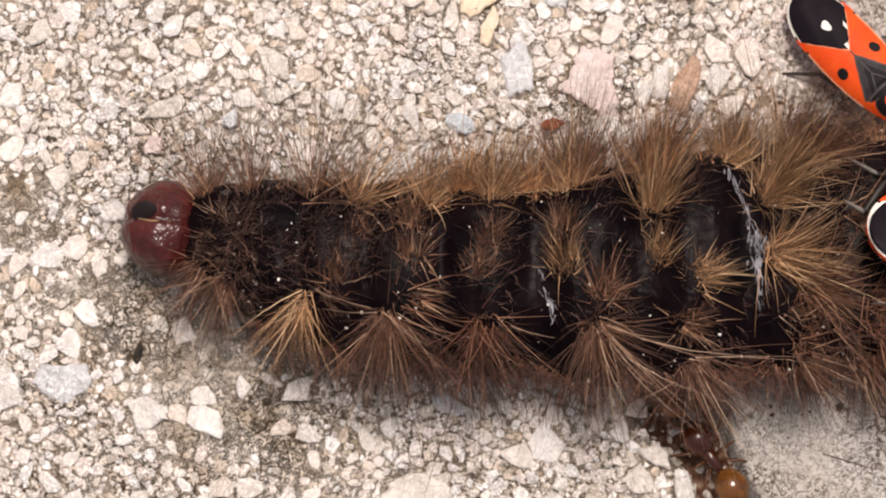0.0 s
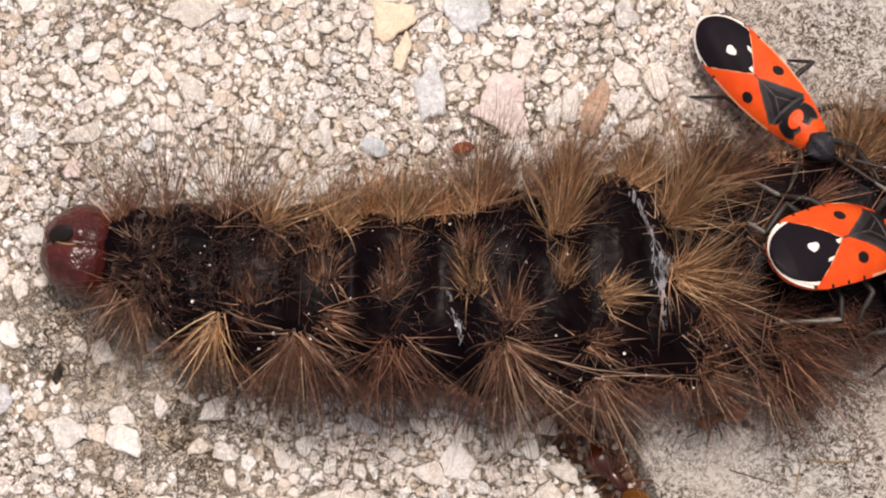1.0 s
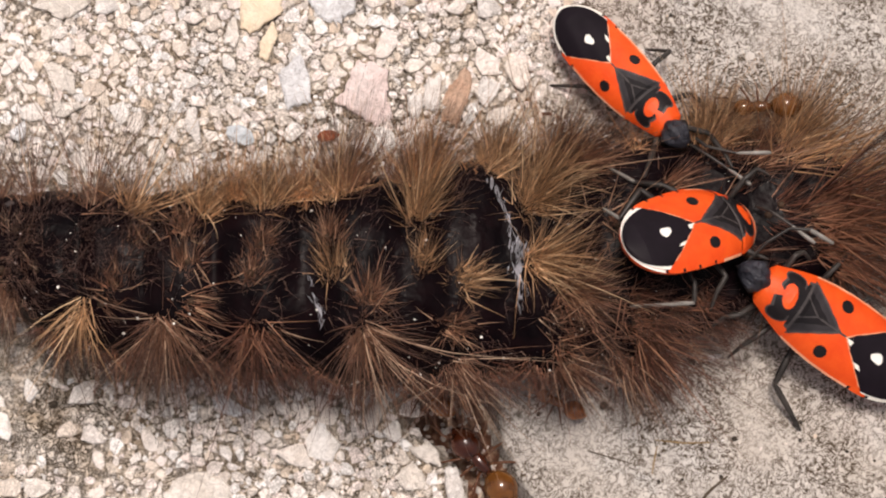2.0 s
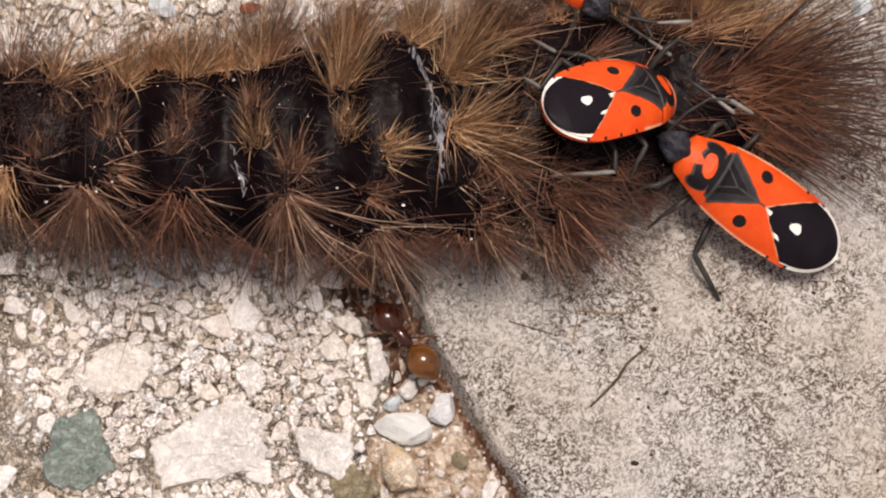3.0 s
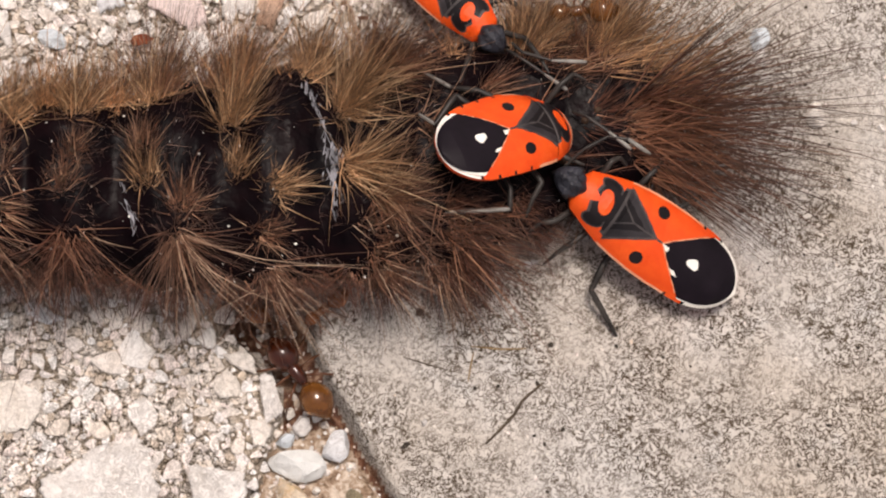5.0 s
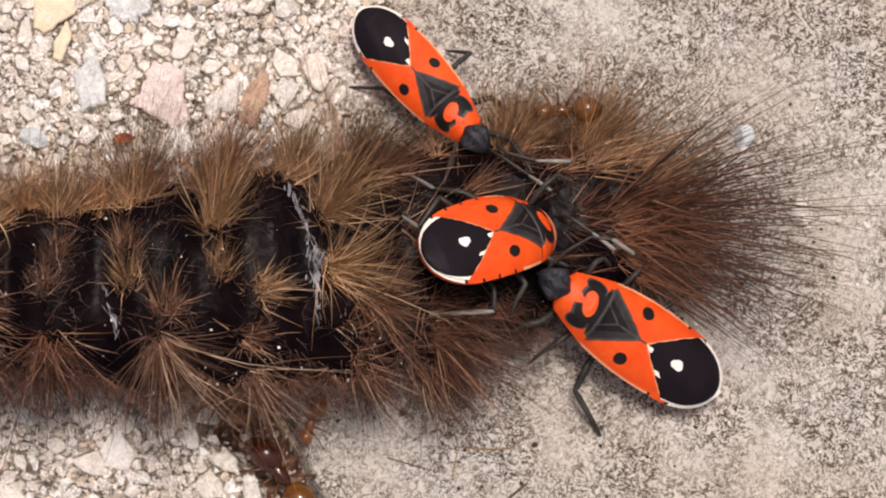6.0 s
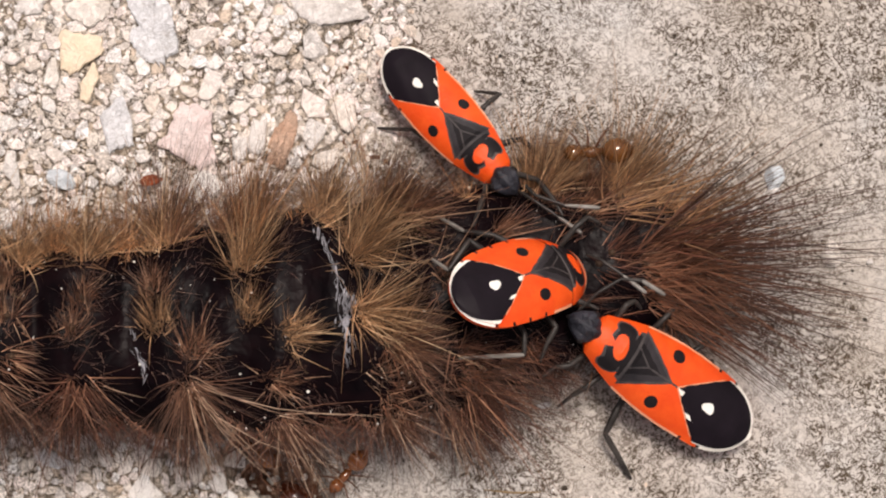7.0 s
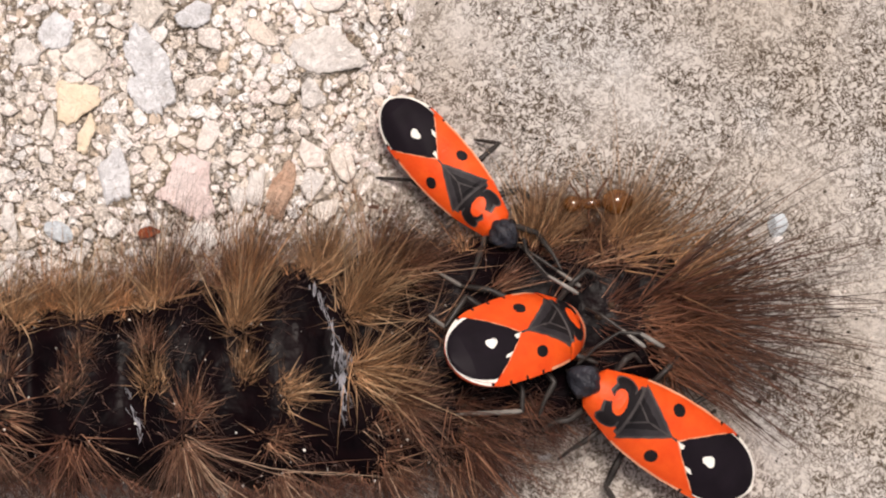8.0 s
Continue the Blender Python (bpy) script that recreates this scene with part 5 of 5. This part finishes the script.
BUG_C = build_bug("large orange-red and black seed bug on the bristle edge", SHAPE_C, [
    ("leg", [(18.6, 14.2, 2.2), (17.8, 13.0, 1.9), (17.1, 11.5, 1.5), (18.6, 9.2, 0.1)], (0.2, 0.21, 0.18, 0.13), None),
    ("leg", [(20.8, 15.2, 2.0), (22.0, 16.0, 2.3), (23.0, 16.6, 1.5), (24.2, 17.2, 0.15)], LEG, None),
    ("leg", [(17.2, 14.8, 2.8), (16.0, 13.9, 2.8), (15.2, 13.4, 2.2), (14.6, 12.9, 1.2)], LEG, None),
    ("leg", [(19.0, 16.4, 2.8), (20.0, 17.4, 3.4), (20.6, 18.0, 3.2), (21.0, 18.6, 3.0)], LEG, None),
    ("leg", [(16.0, 15.6, 3.4), (15.0, 14.9, 3.9), (14.2, 14.8, 3.8), (13.6, 14.3, 3.6)], LEG, None),
    ("leg", [(17.2, 17.0, 3.6), (17.9, 18.0, 4.4), (18.4, 18.3, 4.0), (18.8, 17.9, 3.6)], LEG, None),
])


def feeler(bug, m, points, name="antenna"):
    """A feeler that turns about its root; its own origin lies there."""
    inverse = m.inverted()
    root = inverse @ Vector(points[0])
    ob = jointed(name, bug, Matrix.Translation(-root) @ inverse, points, FEEL[: len(points)], BUG_LEG, BUG_TIP)
    ob.matrix_basis = Matrix.Translation(root * MM)
    return ob


FEELER_A = feeler(BUG_A, SHAPE_A.m, [(12.7, 24.3, 4.2), (13.2, 23.75, 4.7), (14.75, 23.3, 5.0), (16.6, 23.3, 5.0)])
FEELER_A2 = feeler(BUG_A, SHAPE_A.m, [(12.4, 24.0, 4.0), (13.2, 23.4, 4.5), (14.4, 22.6, 4.5), (15.6, 21.8, 4.3)])
FEELER_B = feeler(BUG_B, SHAPE_B.m, [(15.9, 20.7, 4.0), (16.6, 20.3, 4.8), (17.7, 19.5, 5.0), (18.9, 18.6, 4.9)])
FEELER_C = feeler(BUG_C, SHAPE_C.m, [(15.4, 17.7, 4.3), (16.4, 18.6, 4.9), (17.6, 19.3, 5.0), (18.7, 19.2, 5.0), (19.9, 18.45, 4.9)])


# ---- ants ----
def ball(radii, rings=12, around=16, point=0.0):
    v, f = sphere_points(rings, around)
    v = v[:, [2, 1, 0]]
    f = [tuple(reversed(q)) for q in f]
    taper = 1 - point * np.clip(-v[:, 0], 0, 1) ** 1.5
    v[:, 1:] *= taper[:, None]
    return v * radii, f


def build_ant(label, m, k, body_mat, belly_mat, head_size=1.0):
    """About 3.2 mm long at k = 1, head along +x."""
    ant = base("ant", label, "ant", m, "ants at the caterpillar")
    scale = Matrix.Diagonal((k, k, k, 1))
    v, f = ball((0.95, 0.75, 0.7), point=0.55)
    part("gaster", mesh("gaster", v, f, belly_mat), ant, m=scale @ at(-1.25, 0, 0.95, 0, -6, 0))
    v, f = merged([(ball((0.75, 0.34, 0.36), 8, 12)[0] + (0.35, 0, 0.95), ball((1, 1, 1), 8, 12)[1]), (ball((0.2, 0.16, 0.24), 6, 8)[0] + (-0.38, 0, 0.95), ball((1, 1, 1), 6, 8)[1])])
    part("thorax", mesh("thorax", v, f, body_mat), ant, m=scale)
    v, f = ball((0.62 * head_size, 0.50 * head_size, 0.45 * head_size))
    v[:, 1:] *= (1 - 0.55 * np.clip(v[:, :1] / (0.62 * head_size), 0, 1) ** 2)
    head = part("head", mesh("head", v, f, body_mat), ant, m=scale @ at(1.3 + 0.25 * (head_size - 1), 0, 0.95))
    for s in (-1, 1):
        tv, tf = tube([(0.4, 0.15 * s, 0.1), (0.8, 0.55 * s, 0.5), (1.5, 0.6 * s, 0.15)], [0.05, 0.045, 0.06], 6)
        part("antenna", mesh("antenna", tv, tf, ANT_LEG), head)
        for x, dx in ((0.75, 0.7), (0.4, 0.0), (0.05, -0.8)):
            tv, tf = tube([(x, 0.2 * s, 0.8), (x + dx * 0.5, 0.8 * s, 1.15), (x + dx * 0.9, 1.25 * s, 0.5), (x + dx * 1.3, 1.6 * s, 0.03)], [0.075, 0.065, 0.05, 0.035], 6)
            part("leg", mesh("leg", tv, tf, ANT_LEG), ant, m=scale)
    return ant


ANT = build_ant("small reddish-brown ant walking at the bristle edge", at(6.6, 10.6, 0.1, 0, 0, 190), 0.72, ANT_RED, ANT_RED)
BIG_ANT = build_ant("large glossy brown ant with amber belly in the joint", at(1.7, 6.8, -0.75, 0, 0, 129), 1.2, ANT_BROWN, ANT_AMBER, 1.42)
build_ant("small brown ant half hidden under bristles", at(-1.4, 10.7, 0.05, 0, 0, 150), 0.8, ANT_RED, ANT_RED)
build_ant("small amber ant resting among tail bristles", at(16.6, 26.25, 2.3, 0, 6, 183), 0.95, ANT_AMBER, ANT_AMBER)


def build_flake():
    rng = np.random.default_rng(2)
    v, f = rock(2, rng, 8, 0.06)
    v = v * (0.75, 0.36, 0.06)
    v[:, 2] += 0.25 * v[:, 0] ** 2
    return tagged(new("leaf_scrap", mesh("leaf_scrap", v, f, FLAKE)), "rust-red dry leaf scrap lying on pebbly concrete", "leaf scrap")


build_flake().matrix_basis = at(-6.8, 24.9, 0.55, 8, -5, 12)


# ---- what moves ----
def motions():
    # the small ant goes along the near edge of the bristles
    walk(ANT, [(t, at(x, y, z, 0, 0, a)) for t, x, y, z, a in (
        (0.0, 8.6, 12.6, 0.1, 205), (0.6, 7.5, 11.8, 0.1, 205), (1.0, 6.7, 10.7, 0.1, 200), (1.3, 6.3, 10.2, 0.1, 195), (1.7, 6.0, 10.0, 0.1, 185),
        (2.3, 5.4, 11.2, 0.1, 120), (2.8, 5.2, 12.2, 0.3, 95), (3.0, 5.4, 12.6, 0.5, 95), (3.3, 5.6, 12.4, 0.5, 130), (3.6, 4.3, 11.5, 0.2, 190),
        (4.2, 3.6, 11.4, 0.1, 200), (5.3, 2.9, 10.2, 0.1, 230), (6.0, 3.2, 9.9, 0.1, 250), (6.7, 3.6, 9.6, 0.1, 235), (8.0, 3.1, 9.0, 0.1, 225))])
    # the large ant shifts its head a little as it feeds
    walk(BIG_ANT, [(t, at(x, y, -0.75, 0, 0, a)) for t, x, y, a in (
        (0.0, 1.7, 7.3, 126), (0.5, 1.7, 7.25, 128), (1.0, 1.5, 7.1, 128), (1.5, 1.65, 7.15, 128), (2.0, 1.7, 7.0, 130), (2.8, 1.7, 6.8, 130), (4.2, 1.72, 6.8, 128), (5.5, 1.75, 6.8, 127), (8.0, 1.75, 6.8, 126))])
    # a feeler of the slender bug swings down
    rest = FEELER_A.matrix_basis.copy()
    walk(FEELER_A, [(t, rest @ Matrix.Rotation(radians(a), 4, "Z")) for t, a in ((0.0, 4), (1.0, 0), (3.0, 3), (5.3, -2), (6.5, 0), (7.0, -4), (7.3, -24), (7.6, -30), (8.0, -32))])
    other = FEELER_C.matrix_basis.copy()
    walk(FEELER_C, [(t, other @ Matrix.Rotation(radians(a), 4, "Z")) for t, a in ((0.0, 0), (2.8, 2), (4.2, -2), (6.5, 0), (8.0, 2))])


motions()
